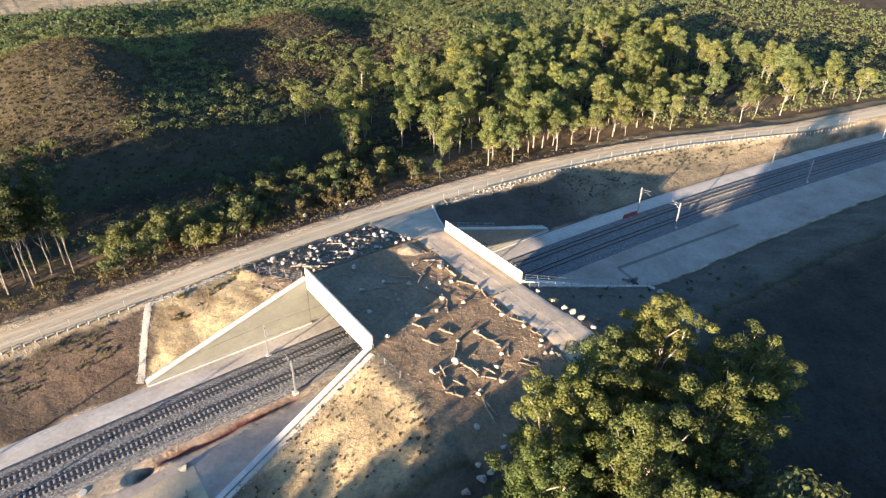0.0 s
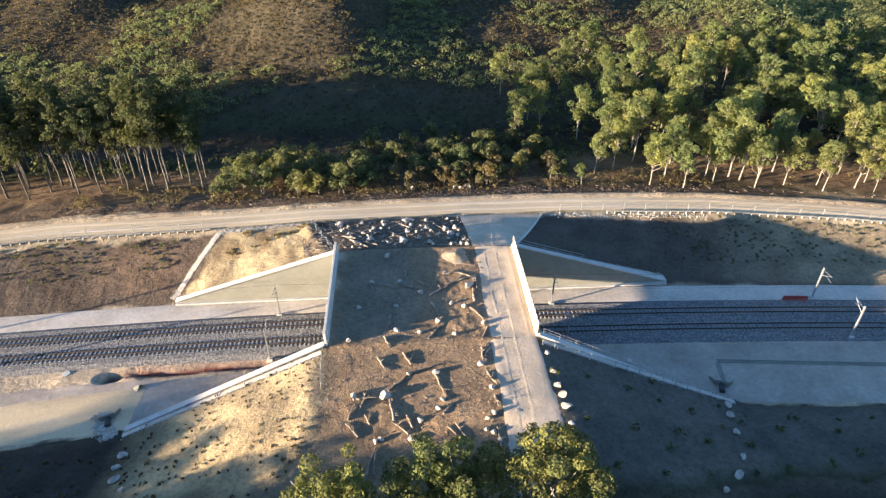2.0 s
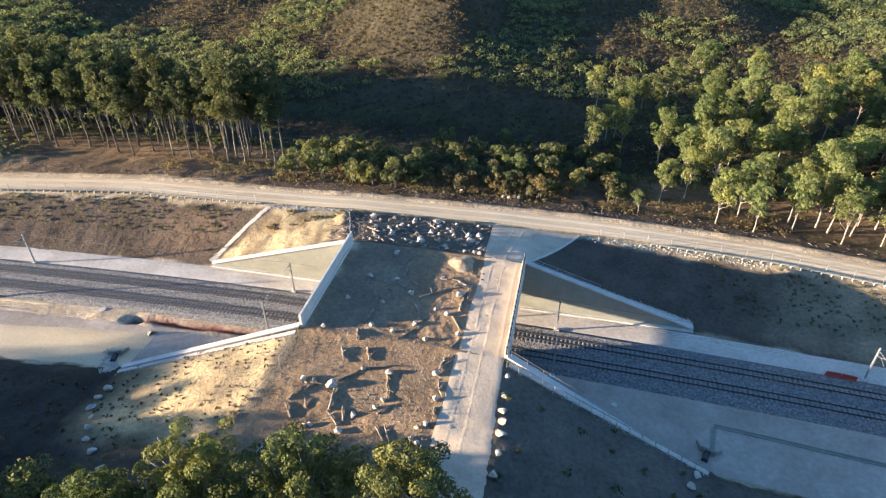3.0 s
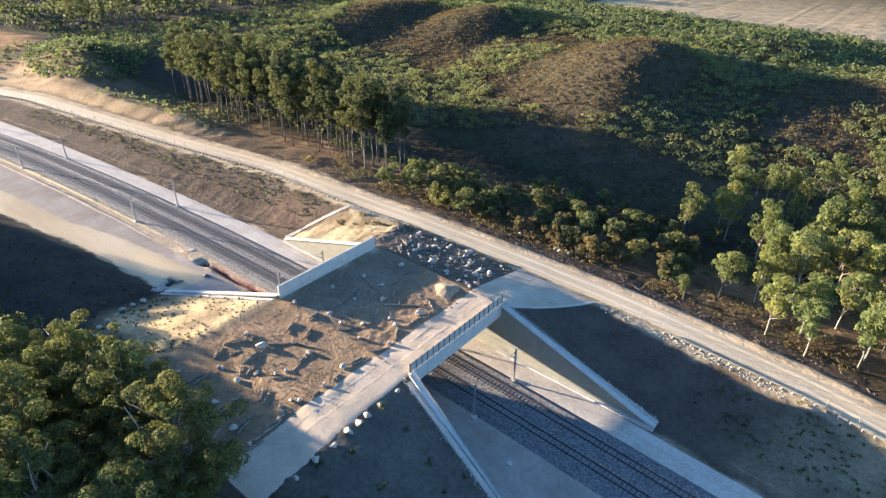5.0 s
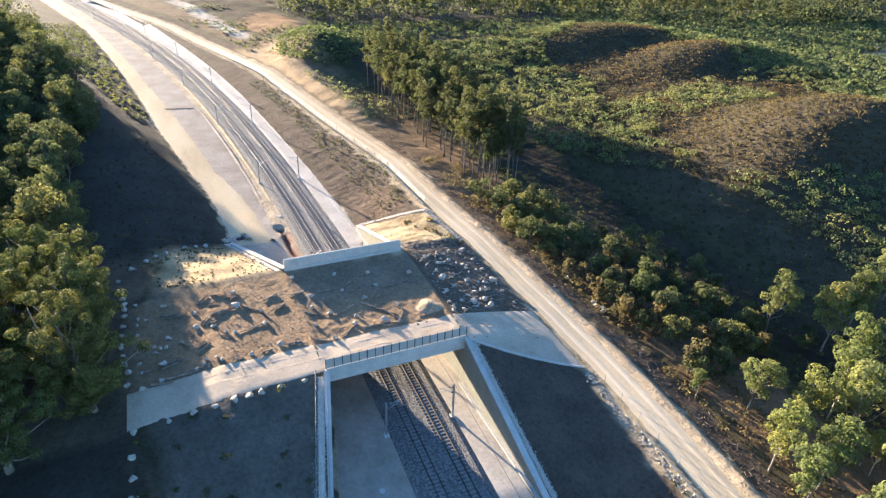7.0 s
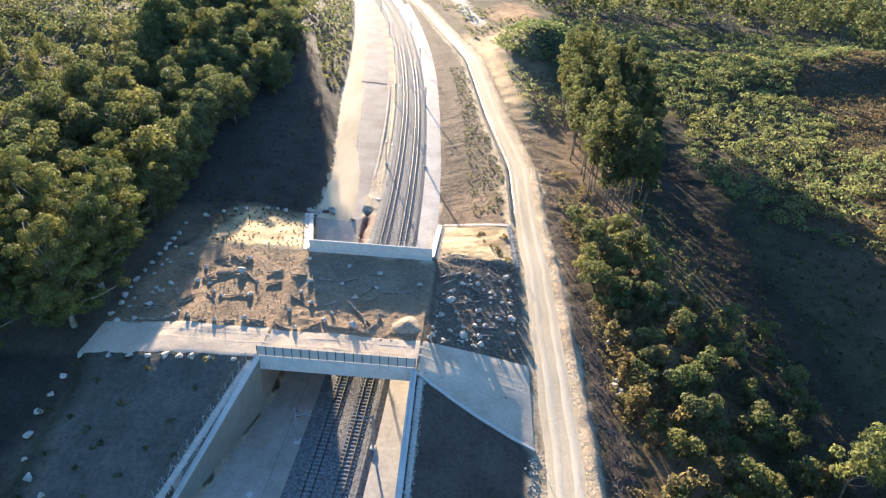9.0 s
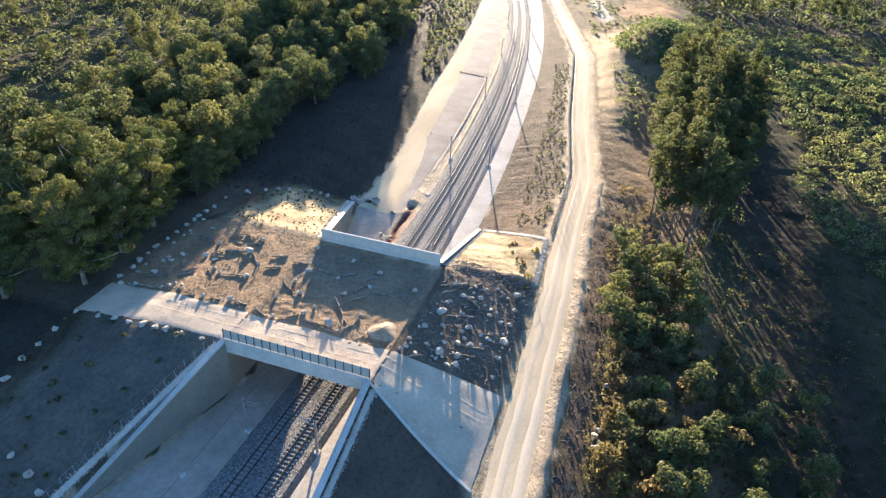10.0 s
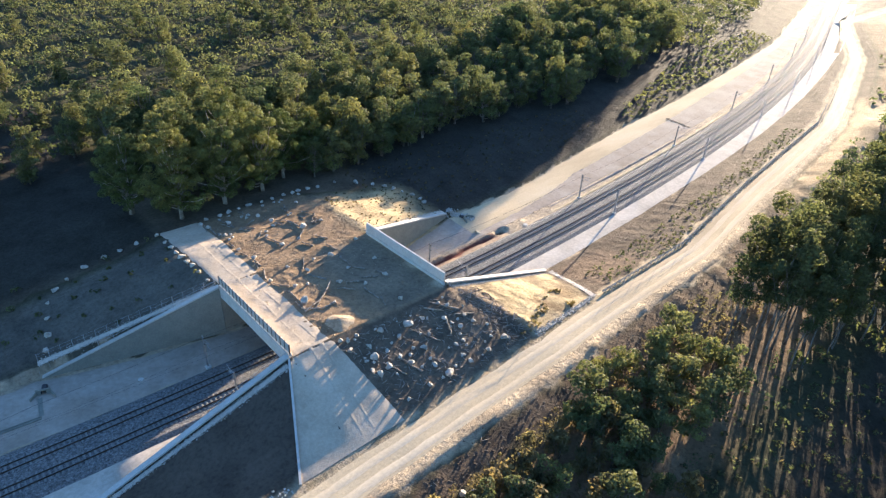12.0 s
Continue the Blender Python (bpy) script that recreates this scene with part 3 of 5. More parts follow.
# ---- bridge ----
def bridge():
    b = empty("bridge")
    tagged(b, "concrete fauna overpass bridge covered with soil", "bridge")
    part("deck_slab", box_bm((-14.3, -11.0, -1.0), (14.3, 11.0, -0.35), 0.03), CONCRETE, b)
    for k in range(9):
        x = -13.2 + 26.4 * k / 8
        part("girder", box_bm((x - 0.45, -10.7, -2.1), (x + 0.45, 10.7, -1.0), 0.05), CONCRETE, b, "deep concrete deck girder")
    for s, top in ((-1, 0.55), (1, 0.62)):
        xo, xi = s * 14.85, s * 14.3
        part("edge_beam", box_bm((min(xo, xi), -11.0, -1.75), (max(xo, xi), 11.0, top), 0.04), PALE_CONCRETE, b, "smooth pale concrete edge beam")
    # solid wall panels on the western side
    n = 10
    for k in range(n):
        a, c = -11.0 + 22.0 * k / n, -11.0 + 22.0 * (k + 1) / n
        part("wall_panel", box_bm((-14.78, a + 0.015, 0.55), (-14.45, c - 0.015, 2.3), 0.015), PALE_CONCRETE, b, "pale solid concrete parapet panel")
    # screen panels between dark posts on the eastern side
    n = 18
    for k in range(n):
        a, c = -11.0 + 22.0 * k / n, -11.0 + 22.0 * (k + 1) / n
        part("screen", box_bm((14.55, a + 0.05, 0.64), (14.62, c - 0.05, 2.2), 0.01), PANEL, b, "pale grey flat screen panel")
    for k in range(n + 1):
        a = -11.0 + 22.0 * k / n
        part("post", box_bm((14.50, a - 0.045, 0.6), (14.70, a + 0.045, 2.24), 0.01), DARK_STEEL, b, "dark steel screen post")
    return b


bridge()


def abutment(name, y0, y1, label):
    ob = part(name, box_bm((-14.89, y0, -9.3), (14.89, y1, -0.42), 0.02), CONCRETE)
    return tagged(ob, label, "wall", kind="structure")


abutment("wall_north", 10.72, 11.15, "grey concrete abutment wall under the bridge")
abutment("wall_south", -11.15, -10.72, "grey concrete abutment wall under the bridge")


def wing_wall(name, pts, base, label, footing):
    """A wall with a sloping top, its coping and a low footing."""
    n = len(pts)
    w = empty(name)
    V, F = [], []
    d = (Vector(pts[-1]) - Vector(pts[0]))
    side = Vector((-d.y, d.x, 0)).normalized() * 0.2
    for x, y, z in pts:
        p = Vector((x, y, 0))
        for q, h in ((p - side, base), (p + side, base), (p + side, z), (p - side, z)):
            V.append((q.x, q.y, h))
    for i in range(n - 1):
        for j in range(4):
            F.append([i * 4 + j, i * 4 + (j + 1) % 4, (i + 1) * 4 + (j + 1) % 4, (i + 1) * 4 + j])
    F += [[3, 2, 1, 0], [n * 4 - 4, n * 4 - 3, n * 4 - 2, n * 4 - 1]]
    me = mesh_of("wall_face", V, F)
    bm = bmesh.new()
    bm.from_mesh(me)
    bmesh.ops.recalc_face_normals(bm, faces=bm.faces)
    part("wall_face", bm, CONCRETE, w)
    v, f = prism([(-0.42, -0.05), (0.42, -0.05), (0.42, 0.22), (-0.42, 0.22)], pts)
    part("coping", mesh_of("coping", v, f), PALE_CONCRETE, w, "bright pale concrete coping")
    if footing:
        v, f = prism([(-0.75, -0.3), (0.3, -0.3), (0.3, 0.28), (-0.75, 0.28)], [(x, y, -8.9) for x, y, z in pts])
        part("footing", mesh_of("footing", v, f), PALE_CONCRETE, w)
    return tagged(w, label, "retaining wall", group="wing walls of the bridge")


def line(a, b, n):
    return [tuple(Vector(a).lerp(Vector(b), k / n)) for k in range(n + 1)]


wing_wall("wing_wall", line((14.9, 10.9, 0.3), (42.5, 10.9, -8.5), 10), -9.2, "sloping grey concrete wing wall, shaded, north bank", True)
wing_wall("wing_wall", line((-42.5, 10.9, -8.4), (-14.9, 10.9, 0.3), 10), -9.2, "sloping grey concrete wing wall beside yellow sand", True)
wing_wall("wing_wall", line((41.0, -17.6, -8.6), (14.9, -10.95, 0.3), 10), -9.2, "splayed concrete wing wall with stone edging", False)
wing_wall("wing_wall", line((-14.9, -10.95, 0.3), (-41.0, -17.6, -7.0), 10), -9.2, "splayed concrete wing wall below sunlit sand", False)

# soil on the bridge deck
def deck_soil():
    xs, ys = np.linspace(-14.29, 14.29, 90), np.concatenate([[-11.75, -11.5], np.linspace(-11.22, 11.22, 66), [11.5, 11.75]])
    X, Y = np.meshgrid(xs, ys)
    x, y = X.reshape(-1), Y.reshape(-1)
    over = np.abs(y) - 11.22
    top = np.stack([x, y, np.where(over > 0.1, ground_z(x, y) + 0.05 - 0.16 * over, ground_z(x, np.clip(y, -11.1, 11.1)) + 0.02)], -1)
    a = (np.arange(69)[:, None] * 90 + np.arange(89)).reshape(-1)
    F = np.stack([a, a + 1, a + 91, a + 90], 1).tolist()
    V = top.tolist()
    rim = [k for k in range(90)] + [90 * r + 89 for r in range(1, 70)] + [69 * 90 + k for k in range(88, -1, -1)] + [90 * r for r in range(68, 0, -1)]
    o = len(V)
    V += [[V[k][0], V[k][1], -0.34] for k in rim]
    for i in range(len(rim)):
        j = (i + 1) % len(rim)
        F.append([rim[i], o + i, o + j, rim[j]])
    me = mesh_of("soil_cover", V, F)
    at = me.attributes.new("soil", "FLOAT_COLOR", "POINT")
    v = np.array(V)
    c = ground_colours(v[:, 0], v[:, 1])
    at.data.foreach_set("color", np.concatenate([c, np.ones((len(c), 1))], 1).reshape(-1))
    tagged(part("soil_cover", me, SOIL), "brown topsoil layer on the bridge deck", "soil", kind="structure")


deck_soil()
sheet("pavement_3", steps_of(-37, 27.5, 0.75), curve([-37, -30, 11, 18, 27.5], [7.6, 8.2, 8.3, 8.0, 7.4]), curve([-37, -11.5, -11, 11, 27.5], [14.6, 14.2, 14.18, 14.18, 22.8]), 8, 0.04, GRAVEL,
      "pale gravel access road over the bridge", "path", "y", 0.14)


# ---- railway ----
def at_side(x, s):
    return float(cy(x)) + s


def railway_track(s, label):
    t = empty("railway_track")
    tagged(t, label, "railway track", group="railway tracks")
    xs = steps_of(-520, 220, 4)
    for g in (-0.57, 0.57):
        v, f = prism([(-0.075, 0), (0.075, 0), (0.075, 0.03), (0.03, 0.05), (0.035, 0.16), (-0.035, 0.16), (-0.03, 0.05), (-0.075, 0.03)],
                     np.stack([xs, cy(xs) + s + g, 0 * xs - 8.44], -1))
        part("rail", mesh_of("rail", v, f), RAIL, t, "brown steel rail")
    bm = box_bm((-0.13, -1.15, -0.2), (0.13, 1.15, 0.0), 0.03)
    me = bpy.data.meshes.new("sleeper")
    bm.to_mesh(me)
    bm.free()
    near = steps_of(-40, 60, 0.68)
    for x in near:
        ob = part("sleeper", me, SLEEPER, t)
        slope = -(x + 8) / 1075
        ob.matrix_basis = pose(x, at_side(x, s), -8.435 + random.uniform(-0.01, 0.01), 0, 0, math.degrees(math.atan(slope)) + random.uniform(-0.6, 0.6))
    rest = []
    c = np.array([v.co[:] for v in me.vertices])
    fs = [list(p.vertices) for p in me.polygons]
    for x in np.concatenate([steps_of(-420, -40.5, 0.68), steps_of(60.6, 220, 0.68)]):
        rest.append(((c + [x, at_side(x, s), -8.435]).tolist(), fs))
    v, f = joined(rest)
    tagged(part("sleeper_run", mesh_of("sleeper_run", v, f), SLEEPER, t), kind="stuff")


railway_track(-1.98, "railway track with steel rails on concrete sleepers")
railway_track(1.98, "railway track with steel rails on concrete sleepers")


def mast(x, s, tall=6.4):
    y = at_side(x, s)
    k = -1 if s > 0 else 1                      # the arm reaches towards the tracks
    m = empty("catenary_mast", pose(x, y, -8.9))
    tagged(m, "grey steel overhead line mast with a bracket arm", "mast", group="masts along the railway")
    bm = box_bm((-0.09, -0.14, 0), (0.09, -0.11, tall))
    box_bm((-0.09, 0.11, 0), (0.09, 0.14, tall), 0, bm)
    box_bm((-0.02, -0.11, 0), (0.02, 0.11, tall), 0, bm)
    part("pole", bm, STEEL, m)
    part("base", box_bm((-0.4, -0.4, -0.3), (0.4, 0.4, 0.35), 0.05), PALE_CONCRETE, m, "concrete foundation block")
    v, f = joined([tube([(0, 0, tall - 0.5), (0, k * 2.4, tall - 0.15)], [0.04, 0.035]), tube([(0, 0, tall - 1.5), (0, k * 2.1, tall - 0.25)], [0.04, 0.035]),
                   tube([(0, k * 1.1, tall - 0.85), (0, k * 2.6, tall - 1.15)], [0.03, 0.03])])
    arm = part("bracket_arm", mesh_of("bracket_arm", v, f), STEEL, m)
    for h in (0.5, 1.5):
        v, f = tube([(0, k * 0.15, tall - h), (0, k * 0.4, tall - h + 0.05)], [0.09, 0.09], 8)
        part("insulator", mesh_of("insulator", v, f), DARK_STEEL, arm, "ribbed dark insulator")


NORTH_MASTS, SOUTH_MASTS = [-335, -282, -230, -179, -126, -75.5, -24.5, 21, 66, 115, 165], [-335, -282, -230, -179, -128, -75.5, -24.5, 21, 66.7, 115, 165]
for x in NORTH_MASTS:
    mast(x, 4.85 if x < 40 else 5.6)
for x in SOUTH_MASTS:
    mast(x, -5.6 if x < 40 else -4.3)


def wire(pts, r, label):
    v, f = tube(pts, [r] * len(pts), 4)
    tagged(part("overhead_wire", mesh_of("overhead_wire", v, f), DARK_STEEL), label, "wire", group="overhead wires")


for s in (-1.98, 1.98):
    xs = NORTH_MASTS
    low, top = [], []
    for a, b in zip(xs, xs[1:]):
        for k in range(6):
            x, f = a + (b - a) * k / 6, k / 6
            low.append((x, at_side(x, s), -3.65))
            top.append((x, at_side(x, s), -2.75 - 2.2 * f * (1 - f)))
    wire(low, 0.014, "thin dark contact wire over the track")
    wire(top, 0.014, "thin dark sagging carrier wire over the track")


# ---- vegetation ----
def rng_of(seed):
    return np.random.RandomState(seed)


def clump_quads(r, centres, radii, count, size, flat=0.75):
    """Small leaf sprays scattered over the shells of many clumps."""
    out = []
    for c, rad in zip(centres, radii):
        n = max(6, int(count * (rad / np.mean(radii)) ** 2))
        d = r.normal(size=(n, 3))
        d[:, 2] = d[:, 2] * 0.85 + 0.38
        d /= np.linalg.norm(d, axis=1)[:, None]
        p = c + d * (rad * r.uniform(0.7, 1.04, (n, 1))) * [1, 1, flat]
        nrm = d + r.normal(size=(n, 3)) * 0.34
        nrm /= np.linalg.norm(nrm, axis=1)[:, None]
        a = np.cross(nrm, r.normal(size=(n, 3)))
        a /= np.linalg.norm(a, axis=1)[:, None] + 1e-9
        b = np.cross(nrm, a)
        s = size * r.uniform(0.6, 1.4, (n, 1))
        w = s * r.uniform(0.45, 0.9, (n, 1))
        out.append(np.stack([p - a * s, p - b * w + nrm * 0.1 * s, p + a * s, p + b * w - nrm * 0.1 * s], 1))
    return np.concatenate(out)


def quads_mesh(name, Q):
    n = len(Q)
    return mesh_of(name, Q.reshape(-1, 3), np.arange(n * 4).reshape(-1, 4))


def tree_meshes(seed, height, spread, bare, clumps, leaves, size, rad, trunk_r, droop=0.0, stems=1):
    """Trunk and limbs, and a crown of leaf clumps with gaps. bare: share of the height below the crown."""
    r = rng_of(seed)
    z0 = height * bare
    cs = []
    k = 0
    lobes = [(r.uniform(-0.5, 0.5, 2) * spread, r.uniform(0.45, 1.0)) for _ in range(max(3, clumps // 6))]
    while len(cs) < clumps and k < 4000:
        k += 1
        lob, lh = lobes[r.randint(len(lobes))]
        u = r.uniform(0.02, 1)
        env = math.sin(math.pi * min(1, 0.12 + 0.80 * u)) ** 0.7
        a = r.uniform(0, 2 * math.pi)
        q = np.array([math.cos(a), math.sin(a)]) * spread * env * math.sqrt(r.uniform(0.05, 1)) * 0.62 + lob * env
        z = z0 + (height - z0 - rad * 0.5) * u * (0.55 + 0.45 * lh)
        p = np.array([q[0], q[1], z])
        if all(np.linalg.norm((p - c) * [1, 1, 1.2]) > rad * 0.85 for c in cs):
            cs.append(p)
    cs = np.array(cs)
    radii = rad * r.uniform(0.65, 1.3, len(cs))
    crown = quads_mesh("crown", clump_quads(r, cs, radii, leaves, size))
    pieces = []
    for st in range(stems):
        b = np.array([r.normal() * 0.25 * (stems > 1), r.normal() * 0.25 * (stems > 1), -0.4])
        lean = r.normal(size=2) * spread * (0.10 + 0.14 * (stems > 1))
        pts, rr = [], []
        for i in range(7):
            f = i / 6
            pts.append((b[0] + lean[0] * f ** 1.5 + r.normal() * 0.02 * height * f, b[1] + lean[1] * f ** 1.5 + r.normal() * 0.02 * height * f, b[2] + height * 0.86 * f))
            rr.append(trunk_r * (1 - 0.85 * f) * (1.35 if i == 0 else 1))
        pieces.append(tube(pts, rr, 7))
        own = cs[st::stems]
        for c in own[:: max(1, len(own) // 14)]:
            f = min(0.8, max(bare * 0.75, (c[2] / height) * 0.72))
            i = f * 6
            lo = int(i)
            s = Vector(pts[lo]).lerp(Vector(pts[min(6, lo + 1)]), i - lo)
            e = Vector(c)
            mid = s.lerp(e, 0.5) + Vector((r.normal() * 0.2, r.normal() * 0.2, -0.06 * (e - s).length))
            br = trunk_r * (1 - 0.85 * f) * 0.5
            pieces.append(tube([s, mid, e], [br, br * 0.65, br * 0.25], 5))
    v, f = joined(pieces)
    return mesh_of("trunk", v, f, True), crown


def tree_thing(name, trunk, crown, bark, leaf, label, category="tree", group=""):
    t = empty(name)
    part("trunk", trunk, bark, t)
    part("crown", crown, leaf, t)
    return tagged(t, label, category, group)


PLANTED = set()


def plant(kinds, spots, group=""):
    """Sets out trees: the first of each kind is moved, the others are copies."""
    for x, y, k, s in spots:
        k = k % len(kinds)
        m = pose(x, y, gz(x, y) - 0.1, 0, 0, random.uniform(0, 360)) @ Matrix.Scale(s, 4)
        ob = kinds[k]
        if ob.name in PLANTED:
            made = copy_thing(ob, Matrix())
            made.matrix_basis = m
        else:
            PLANTED.add(ob.name)
            ob.matrix_basis = m


def scatter(seed, n, box, keep, gap):
    """Spots in a box of the plan, no two nearer than gap."""
    r, out, cells = rng_of(seed), [], {}
    X, Y = r.uniform(box[0], box[1], n * 14), r.uniform(box[2], box[3], n * 14)
    ok = keep(X, Y)
    for x, y in zip(X[ok].tolist(), Y[ok].tolist()):
        k = (int(x // gap), int(y // gap))
        if any((x - a) ** 2 + (y - b) ** 2 < gap * gap for i in (-1, 0, 1) for j in (-1, 0, 1) for a, b in cells.get((k[0] + i, k[1] + j), ())):
            continue
        cells.setdefault(k, []).append((x, y))
        out.append((x, y))
        if len(out) >= n:
            break
    return out


anywhere = lambda x, y: x == x
R = rng_of(5)
GROVE = [tree_thing("tall_gum_tree", *tree_meshes(10 + i, 24, 2.6, 0.44, 30, 80, 0.22, 1.12, 0.19), DARK_BARK, LEAF_DARK,
                    "tall slender eucalyptus with a bare grey trunk and dark crown", "tree", "grove of tall trees") for i in range(4)]
PALE = [tree_thing("gum_tree", *tree_meshes(20 + i, 13, 3.3, 0.42, 26, 105, 0.18, 1.0, 0.16), BARK, LEAF_GUM,
                   "slender eucalyptus with pale trunk and yellow-green crown", "tree", "open woodland of gum trees") for i in range(5)]
BUSHY = [tree_thing("forest_tree", *tree_meshes(30 + i, 15, 5.2, 0.14, 50, 96, 0.225, 1.4, 0.26, stems=2), DARK_BARK, LEAF_FOREST,
                    "broad bushy green eucalyptus in dense forest", "tree", "forest trees") for i in range(4)]
SMALL = [tree_thing("small_tree", *tree_meshes(40 + i, 6.0, 2.6, 0.22, 15, 80, 0.19, 0.9, 0.11, stems=3), DARK_BARK, LEAF_FOREST,
                    "small green many-stemmed tree beside the road", "tree", "roadside small trees") for i in range(3)]
DRY = [tree_thing("dry_tree", *tree_meshes(50 + i, 5.0, 2.0, 0.3, 12, 40, 0.22, 0.75, 0.10, stems=3), DARK_BARK, LEAF_DRY,
                  "small scorched tree with thin brown leaves", "tree", "scorched roadside trees") for i in range(3)]
GREAT = [tree_thing("great_gum_tree", *tree_meshes(60 + i, 21, 7.2, 0.13, 165, 210, 0.135, 1.02, 0.34, stems=3), BARK, LEAF_GREAT,
                    "great spreading eucalyptus with a dense clumped crown", "tree", "great trees south of the bridge") for i in range(3)]

plant(GREAT, [(8.5, -41.2, 0, 0.97), (-0.8, -42, 1, 0.92), (-10, -43.5, 2, 0.92), (15.5, -50, 1, 0.9), (3.5, -53, 2, 0.98), (-17.5, -47.5, 0, 0.85), (-12, -60, 1, 1.0), (-27, -52, 2, 0.72), (-36, -56, 1, 0.75), (-7, -52, 0, 0.95)])
grove = lambda x, y: (y > np.interp(x, [-150, -120, -82, -60, -44], [47, 44, 43.5, 43.5, 44])) & (y < np.interp(x, [-155, -110, -80, -60, -44], [74, 70, 65, 60, 55]))
plant(GROVE, [(x, y, i, R.uniform(0.8, 1.08) * (1 if y < 57 else 0.8)) for i, (x, y) in enumerate(scatter(1, 158, (-152, -45, 42, 80), grove, 3.4))])
pale = lambda x, y: (y > FENCE(x) + np.interp(x, [14, 30, 46, 60, 75, 100], [58, 46, 26, 21, 14, 14.5])) & ((x > 45) | (vnoise(x, y, 8, 50) > 0.1))
clearing = lambda x, y: (np.hypot((x - 152) / 20, (y - 42) / 21) < 1)
plant(PALE, [(x, y, i, R.uniform(0.55, 1.3)) for i, (x, y) in enumerate(scatter(2, 235, (14, 185, 10, 112), lambda x, y: pale(x, y) & ~clearing(x, y), 3.9))])
plant(PALE, [(48.8, 39.4, 0, 0.95), (55.2, 37.3, 1, 0.9), (38.8, 46.3, 2, 0.85), (24.0, 67, 3, 1.05), (44.1, 57.0, 4, 1.1), (53.3, 43.0, 0, 1.0), (34.2, 40.3, 1, 0.45), (44.1, 49.8, 3, 0.9), (62.5, 39.2, 4, 1.0), (70.3, 36.5, 2, 0.95), (79.2, 45.5, 0, 1.1), (62.8, 43.6, 1, 1.05), (84.0, 34.4, 3, 0.9), (30.0, 80, 4, 1.1), (69.2, 41.0, 1, 1.1), (91.9, 35.7, 2, 1.05), (107.4, 33.9, 0, 1.0), (120.9, 34.6, 3, 0.9)])
plant(SMALL, [(x, y, i, R.uniform(0.8, 1.3)) for i, (x, y) in enumerate(scatter(3, 24, (-40, -12, 40, 53), anywhere, 3.2))])
plant(SMALL, [(x, y, i, R.uniform(0.7, 1.2)) for i, (x, y) in enumerate(scatter(13, 34, (-12, 32, 43, 70), anywhere, 3.9))])
plant(DRY, [(x, y, i, R.uniform(0.6, 1.1)) for i, (x, y) in enumerate(scatter(14, 16, (-14, 14, 41, 48), anywhere, 2.8))])
plant(DRY, [(x, y, i, R.uniform(0.8, 1.3)) for i, (x, y) in enumerate(scatter(4, 30, (-14, 30, 41, 64), anywhere, 3.8))])
south = lambda x, y: (cy(x) - np.interp(x, [-160, -75, -35, -10, 8], [95, 95, 90, 92, 88]) < y) & (y < cy(x) - np.interp(x, [-245, -220, -190, -160, -120, -75, -35, -10, 20], [56, 51, 47, 43, 42, 46, 50, 62, 66]))
plant(BUSHY, [(x, y, i, R.uniform(0.72, 1.2) * float(np.interp(cy(x) - y, [44, 51, 58, 85], [0.98, 1.08, 1.0, 1.1])) * float(np.interp(x, [-145, -128, -86, -75, -60, -40, -5], [1.08, 0.9, 0.85, 0.9, 0.9, 0.9, 1.1]))) for i, (x, y) in enumerate(scatter(5, 150, (-240, 10, -145, -36), south, 6.0))])
plant(BUSHY, [(-29, -44.5, 0, 0.78), (-37, -46, 1, 0.85), (-45, -47, 2, 0.85), (-23.5, -44, 3, 0.66), (-54, -49, 0, 0.9), (-62, -50.5, 2, 0.95), (-69.5, -52, 1, 0.98), (-77, -53.5, 3, 1.0)] + [(x, y, i, R.uniform(0.5, 0.8)) for i, (x, y) in enumerate(scatter(6, 14, (2, 45, -120, -66), anywhere, 8))])


def bushes(name, spots, size, quads, leafsize, material, label, seed):
    """Low shrubs, too many to count, in one mesh."""
    r = rng_of(seed)
    P = np.array(spots)
    s = size * r.uniform(0.45, 1.5, len(P))
    C = np.stack([P[:, 0], P[:, 1], ground_z(P[:, 0], P[:, 1]) + s * 0.2], -1)
    lobes = r.normal(size=(len(P), 4, 3)) * [0.42, 0.42, 0.2] * s[:, None, None]
    lobes[:, :, 2] = np.abs(lobes[:, :, 2])
    C, s = np.repeat(C, quads, 0), np.repeat(s, quads)[:, None]
    n = len(C)
    C = C + lobes[np.repeat(np.arange(len(P)), quads), r.randint(0, 4, n)]
    d = r.normal(size=(n, 3))
    d[:, 2] = np.abs(d[:, 2]) * 0.9 + 0.1
    d /= np.linalg.norm(d, axis=1)[:, None]
    p = C + d * s * r.uniform(0.55, 0.72, (n, 1)) * [1, 1, 0.9]
    nrm = d + r.normal(size=(n, 3)) * 0.32
    nrm /= np.linalg.norm(nrm, axis=1)[:, None]
    a = np.cross(nrm, r.normal(size=(n, 3)))
    a /= np.linalg.norm(a, axis=1)[:, None] + 1e-9
    b = np.cross(nrm, a)
    q = leafsize * (0.6 + 0.4 * s / size) * r.uniform(0.6, 1.4, (n, 1))
    w = q * r.uniform(0.5, 0.95, (n, 1))
    Q = np.stack([p - a * q, p - b * w + nrm * 0.1 * q, p + a * q, p + b * w - nrm * 0.1 * q], 1)
    tagged(part(name, quads_mesh(name, Q), material), label, "shrubs", kind="stuff")


